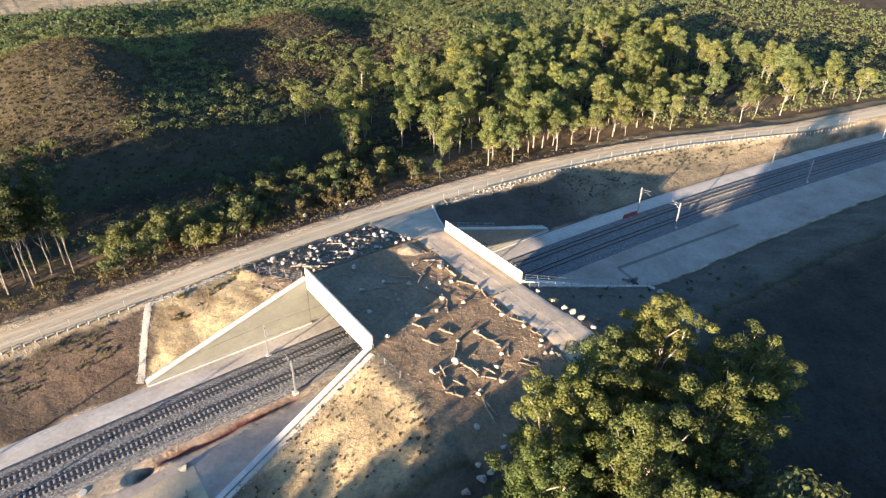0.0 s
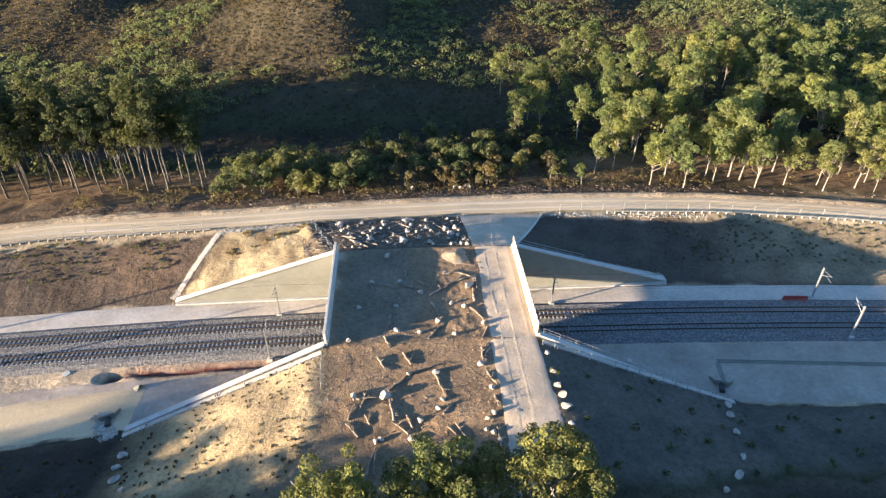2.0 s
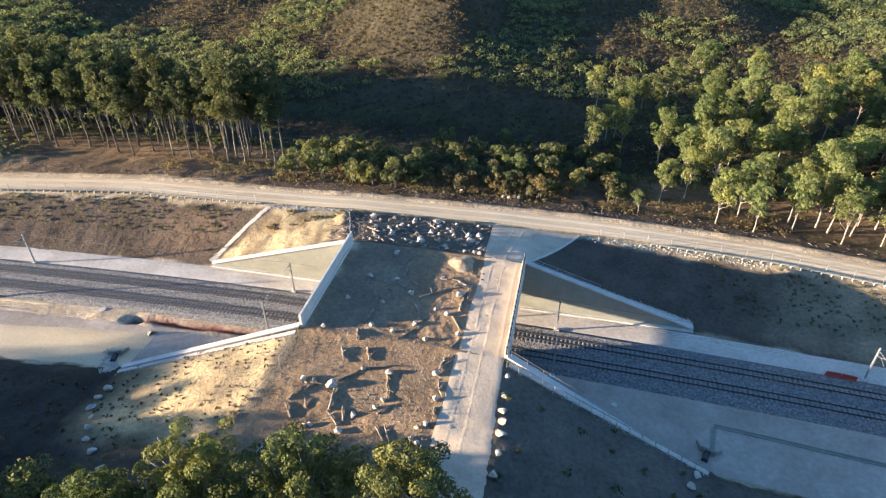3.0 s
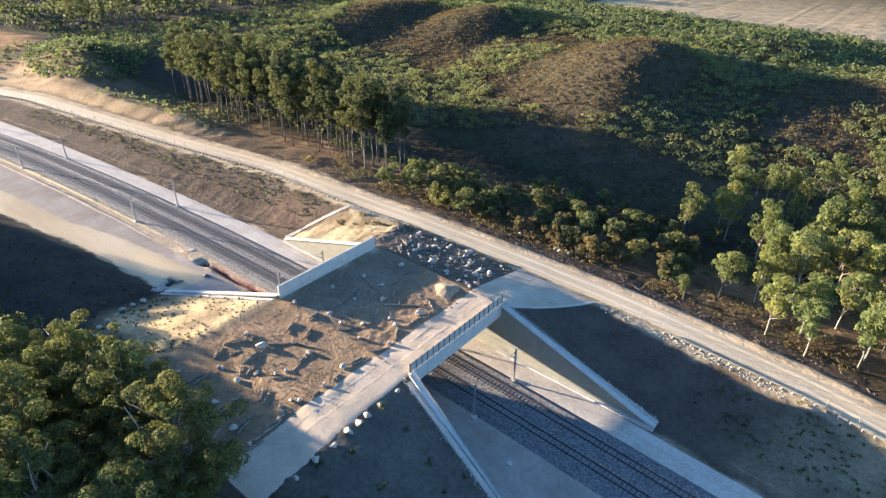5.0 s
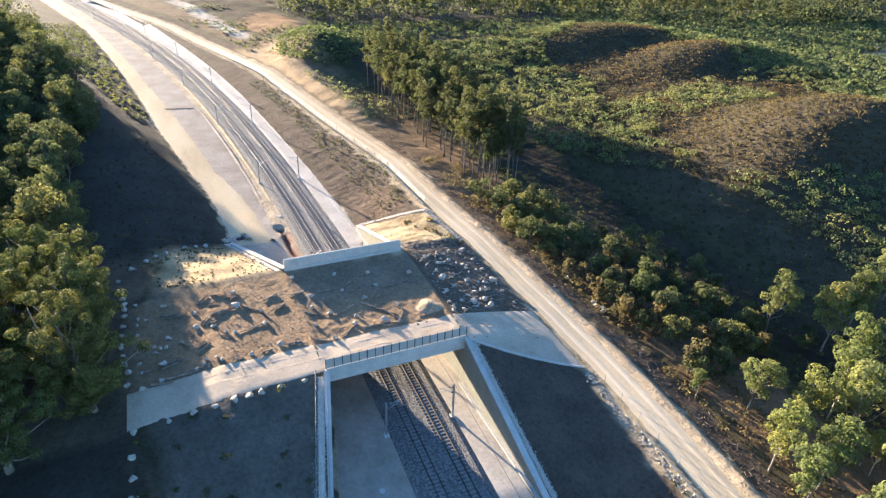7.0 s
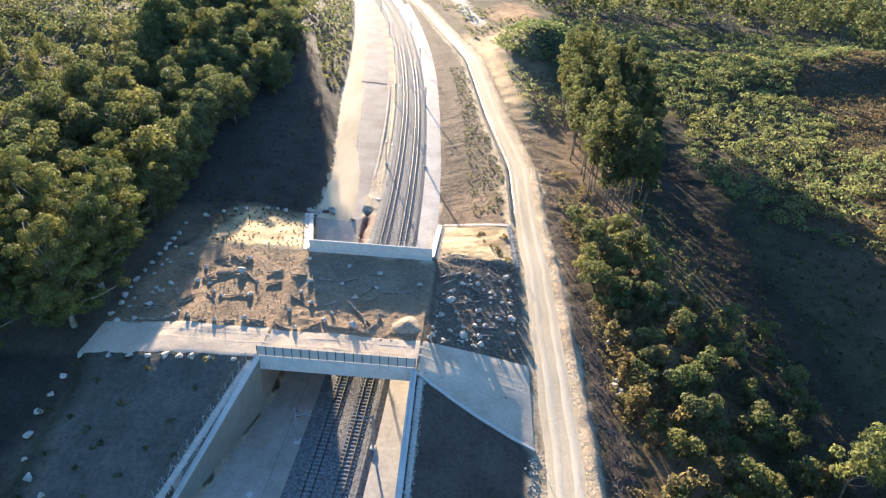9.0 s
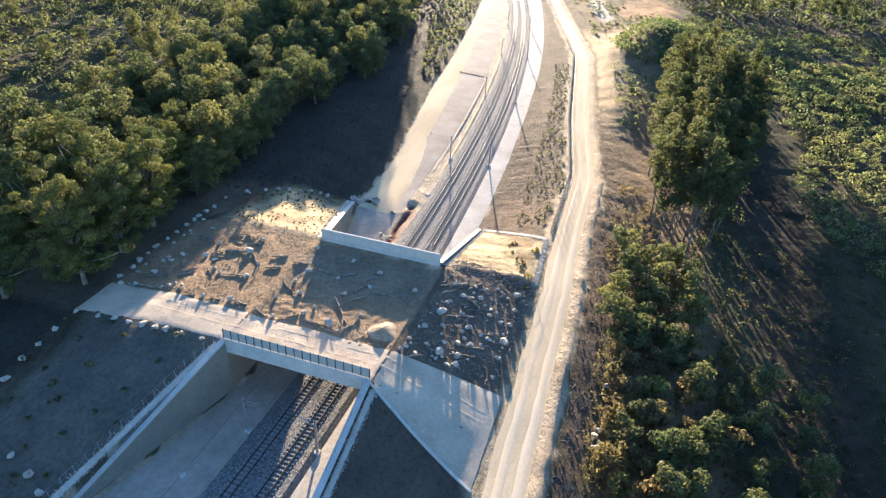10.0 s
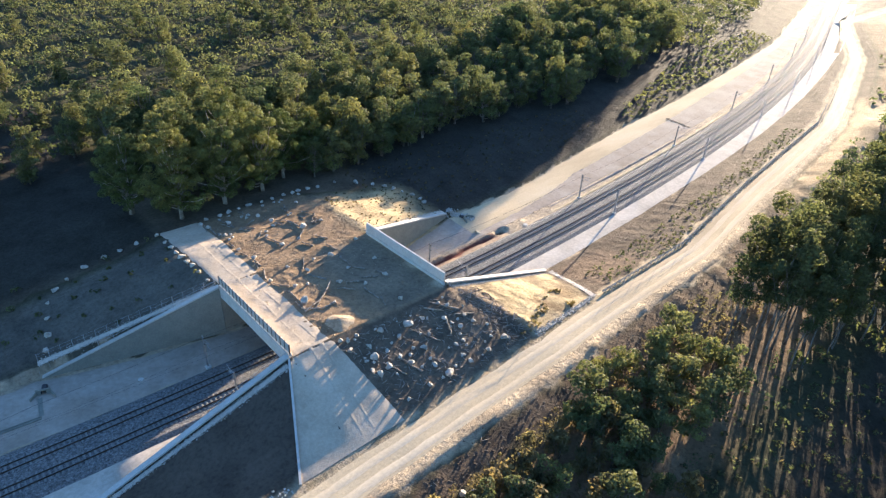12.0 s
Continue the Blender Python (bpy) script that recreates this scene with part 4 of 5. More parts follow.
SLOPE_FOOT = curve([-205, -120, -90, -66, -45, -24, 9, 31, 60, 100, 200], [80, 84, 80, 82, 95, 104, 103, 102, 104, 110, 112])
hill = lambda x, y: y > SLOPE_FOOT(x) + 3 * vnoise(x, y, 9, 34)
brown = lambda x, y: 0.55 * vnoise(x, y, 26, 31) + 1.3 * np.exp(-((x + 36) / 36) ** 2 - ((y - 150) / 27) ** 2) + 1.3 * np.exp(-((x + 150) / 40) ** 2 - ((y - 168) / 48) ** 2) + 0.9 * np.exp(-((x - 45) / 34) ** 2 - ((y - 172) / 26) ** 2)
bushes("hill_scrub", scatter(21, 4500, (-205, 200, 78, 222), lambda x, y: hill(x, y) & (brown(x, y) < 0.35 + 0.25 * vnoise(x, y, 6, 33)), 2.55), 1.85, 84, 0.25, LEAF_SCRUB, "dense green coastal scrub on the hillside", 71)
bushes("hill_heath", scatter(22, 8500, (-210, 160, 78, 222), lambda x, y: hill(x, y) & (brown(x, y) > 0.2), 1.25), 0.8, 14, 0.24, LEAF_HEATH, "low brownish heath on the hillside", 72)
bushes("far_scrub", scatter(23, 7000, (-400, 330, 205, 420), lambda x, y: ((y < 298) | (x > 68) | (x < -134)), 3.2), 2.1, 24, 0.5, LEAF_SCRUB, "distant scrub-covered hills", 73)
bushes("far_woods", scatter(24, 1500, (-420, -150, -420, -60), lambda x, y: y < cy(x) - np.where(x > -225, 92, 42), 5.5), 4.2, 70, 0.45, LEAF_FOREST, "distant woods south of the railway", 74)
plant(BUSHY, [(x, y, i, R.uniform(0.4, 0.85)) for i, (x, y) in enumerate(scatter(47, 45, (-150, 60, -240, -92), lambda x, y: y < cy(x) - 94, 9))])
bushes("south_woods", scatter(29, 1500, (-190, 110, -330, -80), lambda x, y: (y < cy(x) - 88) & (np.hypot((x - 14) / 16, (y + 100) / 9) > 1), 4.8), 3.0, 74, 0.36, LEAF_DARK, "dense woodland beyond the forest edge", 79)
WOODS_EDGE = curve([40, 66, 130, 200, 266, 342, 420], [-275, -258, -262, -250, -228, -205, -190])
plant(GROVE, [(x, y, i, R.uniform(0.6, 0.95)) for i, (x, y) in enumerate(scatter(55, 60, (-290, -185, 62, 340), lambda x, y: (x < WOODS_EDGE(y)) & (x > WOODS_EDGE(y) - 22), 7))])
bushes("west_scrub", scatter(56, 900, (-300, -150, 52, 230), lambda x, y: (x > WOODS_EDGE(y)) & (y > FENCE(x) + np.interp(x, [-300, -215, -190, -150], [40, 46, 58, 60])) & (brown(x, y) < 0.5), 3.2), 1.9, 44, 0.36, LEAF_SCRUB, "green scrub west of the tall grove", 89)
bushes("west_woods", scatter(25, 640, (-520, -190, 40, 420), lambda x, y: (x < WOODS_EDGE(y) - 3) & (y > FENCE(x) + 40), 8.0), 7.5, 90, 0.7, LEAF_DARK, "distant woods west along the road", 75)
bushes("hillock_scrub", scatter(30, 620, (-250, -155, 8, 66), lambda x, y: (dunes(x, y) > 2.0) & (y > FENCE(x) + 15), 1.6), 1.3, 16, 0.38, LEAF_SCRUB, "green shrubs on a sandy hillock", 80)
bushes("north_woods", scatter(46, 620, (-420, 260, 380, 600), lambda x, y: (y > 470) | (x < -190) | (x > 75), 8.0), 6.5, 60, 0.9, LEAF_DARK, "dark woods beyond the far clearing", 87)
bushes("east_scrub", scatter(33, 2600, (105, 330, 0, 205), lambda x, y: (y > FENCE(x) + 16) & (~clearing(x, y) | (y > 52)), 3.4), 2.2, 34, 0.36, LEAF_SCRUB, "dense bushland east of the woodland", 82)
bushes("trackside_scrub", scatter(34, 420, (-310, -134, -80, -20), lambda x, y: (y < south_wall(x) - 1.5) & (y > south_wall(x) - np.interp(x, [-200, -134], [16, 5])), 1.9), 0.8, 22, 0.24, LEAF_GUM, "fresh green shrubs along the service road", 83)
bushes("clearing_shrubs", scatter(39, 170, (-340, -205, -40, 60), lambda x, y: (y > FENCE(x) + 13) & (y < FENCE(x) + 48) & (vnoise(x, y, 14, 38) > 0), 2.6), 1.0, 18, 0.32, LEAF_SCRUB, "scattered shrubs in the sandy clearing", 85)
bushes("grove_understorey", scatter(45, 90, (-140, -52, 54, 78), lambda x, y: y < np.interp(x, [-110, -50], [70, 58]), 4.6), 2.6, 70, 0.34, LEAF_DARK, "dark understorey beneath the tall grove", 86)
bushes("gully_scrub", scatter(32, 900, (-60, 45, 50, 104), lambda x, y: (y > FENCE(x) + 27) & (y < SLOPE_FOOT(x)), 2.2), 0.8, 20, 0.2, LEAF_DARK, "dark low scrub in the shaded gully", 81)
bushes("woodland_shrubs", scatter(48, 420, (34, 190, 40, 118), lambda x, y: (y > FENCE(x) + 24) & ~clearing(x, y), 3.0), 1.7, 44, 0.26, LEAF_FOREST, "green shrubs beneath the open gum woodland", 88)
bushes("forest_undergrowth", scatter(26, 450, (-45, 150, 38, 110), lambda x, y: y > FENCE(x) + 14, 2.5), 0.6, 10, 0.22, LEAF_DRY, "dry leaf litter and low undergrowth", 76)
tuft = lambda x, y: (y > north_wall(x) + np.where(x < 0, 7, 5)) & (y < FENCE(x) - 1.2) & (np.abs(x) > 45)
bushes("batter_tufts", scatter(27, 700, (-170, 130, 0, 30), lambda x, y: tuft(x, y) & (vnoise(x, y, 2.2, 35) > -0.35), 0.95), 0.42, 10, 0.17, LEAF_DARK, "rows of small planted tufts on the batter", 77)
bushes("sand_tufts", scatter(28, 130, (-38, -16, -32, -13), lambda x, y: (y < south_wall(x) - 1) & (vnoise(x, y, 3.0, 36) > -0.2), 0.6), 0.2, 9, 0.13, LEAF_HEATH, "sparse grass tufts on the yellow sand", 78)
bushes("ramp_weeds", scatter(38, 110, (-36, -17, 17, 26), lambda x, y: (y < FENCE(x) - 1.5) & (vnoise(x, y, 2.5, 37) > 0.1) & (y > 34 + 0.45 * x), 0.5), 0.3, 10, 0.2, LEAF_DRY, "dry brown weeds on the sandy ramp", 84)


# ---- boulders and logs of the crossing ----
def boulder_mesh(seed):
    """A broken block of stone: flat faces, worn edges."""
    r = rng_of(seed)
    bm = bmesh.new()
    bmesh.ops.create_icosphere(bm, subdivisions=3, radius=0.62)
    cuts = [(Vector(r.normal(size=3)).normalized(), r.uniform(0.26, 0.46)) for _ in range(13)]
    for v in bm.verts:
        for _ in range(2):
            for nrm, d in cuts:
                h = v.co.dot(nrm)
                if h > d:
                    v.co -= nrm * (h - d)
        v.co += Vector(r.normal(size=3)) * 0.010
        v.co.z *= 0.85
    me = bpy.data.meshes.new("boulder")
    bm.to_mesh(me)
    bm.free()
    me.materials.append(ROCK)
    return me


BOULDERS = [boulder_mesh(90 + i) for i in range(7)]


def boulder(x, y, s, label="pale limestone boulder resting on bare soil", group="boulders on the crossing"):
    ob = new("boulder", BOULDERS[random.randrange(7)])
    ob.matrix_basis = pose(x, y, gz(x, y) + 0.26 * s, random.uniform(-12, 12), random.uniform(-12, 12), random.uniform(0, 360)) @ Matrix.Diagonal((s * random.uniform(0.85, 1.25), s * random.uniform(0.8, 1.1), s * random.uniform(0.8, 1.1), 1))
    return tagged(ob, label, "boulder", group)


NORTH_A = [(-12.9, 17.9), (-9.5, 16.8), (-10.7, 19.3), (-14.7, 21.2), (-13.3, 19.6), (-16.0, 25.0), (-13.6, 23.3), (-11.3, 25.1), (-7.3, 25.1), (4.8, 25.4), (0.7, 25.0), (-2.2, 23.0), (-9.1, 21.7), (-7.2, 23.7), (-1.3, 18.9), (-2.9, 19.6), (0.6, 20.7), (-0.9, 16.0)]
NORTH_B = [(2.3, 17.4), (6.0, 17.3), (6.3, 19.0), (6.8, 14.4), (4.1, 15.2), (-6.2, 14.7), (-10.8, 13.8), (-11.6, 14.9), (-9.8, 18.1), (-6.4, 15.0), (-5.3, 18.0), (-7.6, 21.7), (-0.2, 19.7), (4.4, 12.8), (1.3, 19.1), (0.5, 20.9), (0.6, 25.2), (7.1, 12.3), (5.9, 16.7), (6.1, 12.9)]
NORTH_BIG = [(-15.4, 24.6), (-3.0, 25.1), (-3.7, 14.9), (0.8, 13.9), (3.8, 19.8), (4.8, 17.3), (5.7, 20.2), (-6.3, 9.5)]
DECK = [(-8.7, 2.7), (-5.1, -3.2), (-1.2, -0.3), (-10.5, -3.0), (-11.5, -10.3), (-5.0, -8.5), (3.1, -9.8), (3.1, -3.1), (5.1, -4.0), (2.7, 4.1), (-3.5, -16.9), (0.1, -16.9), (0.7, -21.4), (6.0, -15.9), (7.0, -20.0), (7.4, -7.7), (-2.3, -24.4), (0.9, -6.8), (-1.7, -9.2), (-4.4, 2.6)]
SOUTH = [(-6.9, -26.8), (-3.4, -27.0), (-2.4, -31.1), (-0.1, -22.8), (3.3, -32.1), (7.0, -32.4), (7.0, -27.8), (6.3, -26.8), (6.7, -24.2), (-0.6, -32.2), (-10.5, -20.3), (-1.4, -33.1)]
SHADED = [(7.6, -34.8), (3.7, -35.0), (1.7, -35.2), (0.1, -32.9), (-0.3, -31.6), (5.8, -24.8), (5.5, -26.2), (-5.8, -35.4), (-8.4, -35.4), (-10.0, -35.2), (-14.4, -35.6), (-7.6, -27.2), (-11.3, -31.2), (-9.0, -34.1)]
RING = [(-25.3, -38.5), (-29.5, -36.2), (-32.6, -33.9), (-34.8, -32.1), (-36.1, -30.4), (-37.3, -28.5), (-38.7, -26.6), (-39.3, -24.5), (-39.2, -22.9), (-20.2, -37.6), (-17.7, -37.6), (-15.3, -37.3), (-13.7, -37.2), (-11.7, -37.4), (-9.0, -37.5), (-6.7, -37.5), (-3.9, -37.7), (-1.5, -37.5), (0.7, -37.2), (3.0, -36.8), (5.7, -37.0)]
EAST_RING = [(15.6, -31.9), (15.6, -28.8), (15.8, -26.2), (15.8, -23.6), (15.6, -21.6), (15.4, -20.2), (15.3, -17.6), (15.2, -14.2), (15.6, -36.2), (19.2, -36.6), (22.3, -36.6), (25.1, -36.6), (28.6, -35.7), (31.9, -34.1), (34.4, -32.0), (36.2, -29.4), (37.4, -25.7), (38.3, -22.4), (39.4, -19.9)]
for group, lo, hi in ((NORTH_A, 0.55, 0.95), (NORTH_B, 0.5, 0.9), (NORTH_BIG, 1.0, 1.4), (DECK, 0.65, 0.95), (SOUTH, 0.6, 1.0), (SHADED, 0.55, 0.9)):
    for x, y in group:
        boulder(x, y, random.uniform(lo, hi), "pale limestone boulder half in dark mulch" if y > 12 else "pale limestone boulder resting on bare soil")
for x, y in scatter(53, 30, (-15, 7.5, 12.8, 26), anywhere, 1.7):
    boulder(x, y, random.uniform(0.35, 0.6), "small pale limestone rock half in dark mulch")
boulder(-6.5, -20.6, 1.35, "large pale limestone boulder on bare soil")
boulder(6.1, 0.6, 1.35)
for x, y in RING + EAST_RING:
    boulder(x, y, random.uniform(0.75, 1.2), "pale limestone boulder in a line along the bank edge", "line of boulders along the bank")
for x, y in ((7.4, 41.0), (8.6, 40.4), (9.6, 41.2), (10.6, 40.7), (-1.5, 41)):
    boulder(x, y, random.uniform(0.8, 1.2), "pale limestone boulder heaped beside the road", "boulders beside the road")


def log(a, b, r):
    (x0, y0), (x1, y1) = a, b
    L = math.hypot(x1 - x0, y1 - y0)
    n = 6
    pts, rad = [], []
    for i in range(n + 1):
        f = i / n
        x, y = x0 + (x1 - x0) * f + random.gauss(0, 0.06), y0 + (y1 - y0) * f + random.gauss(0, 0.06)
        pts.append((x, y, gz(x, y) + r * 0.8 + random.uniform(0, 0.07)))
        rad.append(r * (1.15 - 0.5 * f) * random.uniform(0.88, 1.12))
    pieces = [tube(pts, rad, 7)]
    for _ in range(random.randint(1, 3)):
        i = random.randint(2, 5)
        p = Vector(pts[i])
        e = p + Vector((random.gauss(0, 0.5), random.gauss(0, 0.5), random.uniform(0.1, 0.55)))
        pieces.append(tube([p, p.lerp(e, 0.5) + Vector((0, 0, 0.05)), e], [rad[i] * 0.5, rad[i] * 0.38, rad[i] * 0.15], 5))
    v, f = joined(pieces)
    return tagged(part("log", mesh_of("log", v, f), LOG), "weathered grey fallen log with branch stubs on soil", "log", "logs on the crossing")


LOGS_A = [((-6.7, -9.7), (-6.0, -11.9)), ((-7.6, -13.7), (-6.3, -16.2)), ((-4.1, -13.0), (-3.1, -15.5)), ((-6.1, -19.6), (-3.4, -16.9)), ((-11.0, -24.0), (-10.2, -21.5)), ((-10.5, -20.8), (-8.4, -20.6)), ((-0.1, -17.2), (1.0, -21.3)), ((6.7, -17.2), (7.7, -19.5)), ((6.5, -12.6), (6.4, -15.3)), ((5.9, -4.3), (7.5, -6.7)), ((7.8, -8.6), (6.8, -11.3)), ((-0.6, -10.6), (1.5, -7.3)), ((-0.2, -2.4), (1.6, -5.9)), ((-6.9, -1.1), (-5.6, -3.1)), ((-6.2, -7.9), (-6.0, -5.0)), ((-7.4, 2.1), (-4.8, 1.0)), ((-4.6, 2.1), (-2.1, 0.5)), ((-2.1, 3.0), (0.0, 1.1)), ((-8.9, 2.0), (-8.0, 0.6)), ((-4.2, 7.2), (-3.3, 9.7))]
LOGS_B = [((0.0, -1.2), (3.6, 1.8)), ((3.6, 1.8), (7.6, 3.4)), ((5.1, 4.1), (7.1, 2.6)), ((7.1, 2.9), (6.5, -3.1)), ((2.4, 4.0), (5.1, 4.3)), ((-5.5, -24.4), (-5.1, -22.3)), ((7.1, -21.3), (7.4, -23.2)), ((-12.8, 16.6), (-9.6, 12.8)), ((-5.9, 19.9), (-3.4, 15.6)), ((0.3, 22.9), (1.8, 18.3)), ((-9.7, 16.8), (-8.3, 19.9)), ((-3.4, -16.9), (0.9, -15.3)), ((6.6, -14.8), (7.3, -12.0)), ((6.6, -3.0), (6.7, -0.2)), ((7.3, 0.2), (7.5, 3.3)), ((3.5, 1.5), (5.5, 3.4))]
LOGS_D = [((2.4, -27.2), (0.9, -25.6)), ((4.4, -32.3), (3.4, -29.4)), ((-0.6, -35.8), (-1.1, -34.0)), ((-7.7, -31.2), (-7.6, -28.5)), ((7.3, -33.8), (8.0, -30.9)), ((-3.9, -26.1), (-5.3, -24.7)), ((-9.8, -26.2), (-11.1, -24.2)), ((-5.4, -24.3), (-6.1, -20.3)), ((-0.5, -29.6), (1.0, -28.2)), ((7.0, -28.6), (6.8, -26.0))]
LOGS_C = [((-8.8, -32.1), (-7.6, -27.9)), ((-0.9, -29.5), (1.4, -28.2)), ((3.2, -27.5), (1.9, -25.2)), ((3.5, -31.7), (3.2, -29.5)), ((4.1, -34.8), (3.7, -32.9)), ((7.0, -32.5), (7.4, -28.0)), ((0.5, -23.7), (2.3, -21.8)), ((-3.2, -25.5), (-4.0, -23.6)), ((-9.5, -22.1), (-8.8, -20.1)), ((-8.3, -24.6), (-9.0, -23.2)), ((-3.5, 3.5), (-3.6, 7.4)), ((-5.9, -7.1), (-5.7, -4.0)), ((1.4, -5.8), (0.1, -2.1)), ((-8.0, 13.5), (-10.5, 15.5)), ((-14.5, 18.5), (-11.5, 17.0)), ((2.5, 22.0), (4.0, 18.5)), ((-2.5, 21.5), (-4.5, 24.0)), ((6.5, 15.5), (8.0, 13.5))]
for a, b in LOGS_A + LOGS_B + LOGS_C + LOGS_D:
    log(a, b, random.uniform(0.10, 0.17))


def mound(x, y, r, h, material, label, name="sand_mound"):
    rr, n = rng_of(int(x * 10 + y)), 24
    V, F = [], []
    for i in range(7):
        for k in range(n):
            a, f = 2 * math.pi * k / n, i / 6
            q = r * (1 - f) * (1 + 0.12 * math.sin(3 * a + x) + 0.05 * rr.normal())
            px, py = x + q * math.cos(a), y + q * math.sin(a)
            V.append((px, py, gz(px, py) - 0.08 + h * (f ** 1.2) * (1 + 0.06 * rr.normal())))
    for i in range(6):
        for k in range(n):
            F.append([i * n + k, i * n + (k + 1) % n, (i + 1) * n + (k + 1) % n, (i + 1) * n + k])
    return tagged(part(name, mesh_of(name, V, F, True), material), label, "mound")


mound(4.8, 8.8, 2.5, 0.85, HEAP, "small heap of pale sand beside the access road")


# ---- edgings, fences, drains and small works ----
def rubble(pts, width, per_metre, lo, hi, material, label):
    """A strip of loose stones along a line."""
    r = rng_of(int(abs(pts[0][0]) * 10) + len(pts))
    cube = np.array([(x, y, z) for x in (-1, 1) for y in (-1, 1) for z in (-1, 1)], float)
    fs = [[0, 1, 3, 2], [4, 6, 7, 5], [0, 4, 5, 1], [2, 3, 7, 6], [0, 2, 6, 4], [1, 5, 7, 3]]
    pieces = []
    for a, b in zip(pts, pts[1:]):
        a, b = np.array(a, float), np.array(b, float)
        L = np.linalg.norm(b - a)
        d = (b - a) / L
        n = np.array([-d[1], d[0]])
        m = int(L * per_metre)
        p = a + d * r.uniform(0, L, (m, 1)) + n * r.normal(size=(m, 1)) * width * 0.4
        z, size = ground_z(p[:, 0], p[:, 1]), r.uniform(lo, hi, m)
        for k in range(m):
            c = cube * size[k] * r.uniform(0.35, 0.6, 3) * (1 + 0.15 * r.normal(size=(8, 3)))
            w = r.uniform(0, 6.3)
            c = np.stack([c[:, 0] * math.cos(w) - c[:, 1] * math.sin(w), c[:, 0] * math.sin(w) + c[:, 1] * math.cos(w), c[:, 2]], -1)
            pieces.append(((c + [p[k, 0], p[k, 1], z[k] + size[k] * 0.15]).tolist(), fs))
    v, f = joined(pieces)
    tagged(part("stone_edging", mesh_of("stone_edging", v, f), material), label, "stones", kind="stuff")


MULCH = earth("mulch", (0.07, 0.05, 0.04), (0.13, 0.10, 0.075), (0.21, 0.165, 0.125), 1.2, 4.0, 0.08)
RUBBLE = earth("pale_rubble", (0.26, 0.24, 0.21), (0.42, 0.39, 0.34), (0.60, 0.56, 0.50), 2.5, 5.0, 0.05)
def strip(name, a, b, width, label):
    """A narrow bed of pale stone chips under the loose stones."""
    n = 40
    d = (Vector(b) - Vector(a)).normalized()
    q = Vector((-d.y, d.x)) * width / 2
    V, F = [], []
    for i in range(n + 1):
        p = Vector(a).lerp(Vector(b), i / n)
        for e in (p - q, p, p + q):
            V.append((e.x, e.y, gz(e.x, e.y) + (0.06 if e is not p else 0.1)))
    for i in range(n):
        for k in range(2):
            F.append([i * 3 + k, (i + 1) * 3 + k, (i + 1) * 3 + k + 1, i * 3 + k + 1])
    bm = bmesh.new()
    bm.from_mesh(mesh_of(name, V, F))
    bmesh.ops.recalc_face_normals(bm, faces=bm.faces)
    tagged(part(name, bm, STRIP), label, "gravel", kind="structure")


strip("trim", (-43.2, 11.5), (-40.5, 18.5), 1.0, "pale gravel strip down the sandy bank")
strip("trim_2", (-40.5, 18.5), (-37.6, 25.6), 1.0, "pale gravel strip down the sandy bank")
strip("trim_3", (-15.2, -11.9), (-41.0, -18.6), 0.8, "pale gravel strip behind the wing wall")
strip("trim_4", (15.2, -11.9), (41.0, -18.6), 0.8, "pale gravel strip behind the wing wall")
strip("trim_5", (15.5, 11.9), (42.5, 11.9), 0.7, "pale gravel strip behind the wing wall")
rubble([(-15.2, -11.9), (-41.0, -18.6)], 0.8, 130, 0.05, 0.14, RUBBLE, "pale stone edging behind the wing wall")
rubble([(15.2, -11.9), (41.0, -18.6)], 0.8, 130, 0.05, 0.14, RUBBLE, "pale stone edging behind the wing wall")
rubble([(15.5, 11.9), (42.5, 11.9)], 0.7, 90, 0.05, 0.16, RUBBLE, "pale stone edging behind the wing wall")
rubble([(-42.2, 11.6), (-15.5, 11.7)], 0.5, 90, 0.05, 0.14, RUBBLE, "pale stone edging behind the wing wall")
rubble([(-43.2, 11.5), (-40.5, 18.5), (-37.6, 25.6)], 0.7, 120, 0.05, 0.15, RUBBLE, "stone-lined drain down the sandy bank")
rubble([(-37.6, 25.6), (-29, 26.3), (-20.5, 26.7)], 0.6, 50, 0.07, 0.2, RUBBLE, "stone-lined edge along the access road")
rubble([(24, 27.3), (40, 26.6), (56, 25.6)], 0.9, 9, 0.08, 0.24, RUBBLE, "scattered stones along the road's shoulder")
rubble([(-60, 36.5), (-35, 37.6), (-10, 38.6), (12, 38.6), (40, 37.6), (58, 36)], 3.4, 8, 0.06, 0.2, MULCH, "broken sticks and clods beside the road")


def kerb(pts, w, h, label):
    P = [(x, y, gz(x, y) - 0.05) for x, y in pts]
    v, f = prism([(-w / 2, 0), (w / 2, 0), (w / 2, h), (-w / 2, h)], P)
    tagged(part("kerb", mesh_of("kerb", v, f), PALE_CONCRETE), label, "kerb", kind="structure")


kerb([tuple(Vector((14.9, 11.2)).lerp(Vector((23.2, 27.6)), k / 20)) for k in range(21)], 0.3, 0.32, "pale kerb along the flared access road")


def post_and_wire(name, spots, tall, wires, label, radius=0.045, material=None):
    """A fence: round posts and strands of wire."""
    f = empty(name)
    v, q = tube([(0, 0, -0.3), (0, 0, tall)], [radius, radius], 6)
    me = mesh_of("post", v, q)
    tops = []
    for x, y in spots:
        p = part("post", me, material or STEEL, f)
        p.matrix_basis = pose(x, y, gz(x, y), random.gauss(0, 1.5), random.gauss(0, 1.5), 0)
        tops.append(Vector((x, y, gz(x, y))))
    for h in wires:
        v, q = tube([t + Vector((0, 0, h)) for t in tops], [0.012] * len(tops), 4)
        part("wire", mesh_of("wire", v, q), STEEL, f)
    return tagged(f, label, "fence")


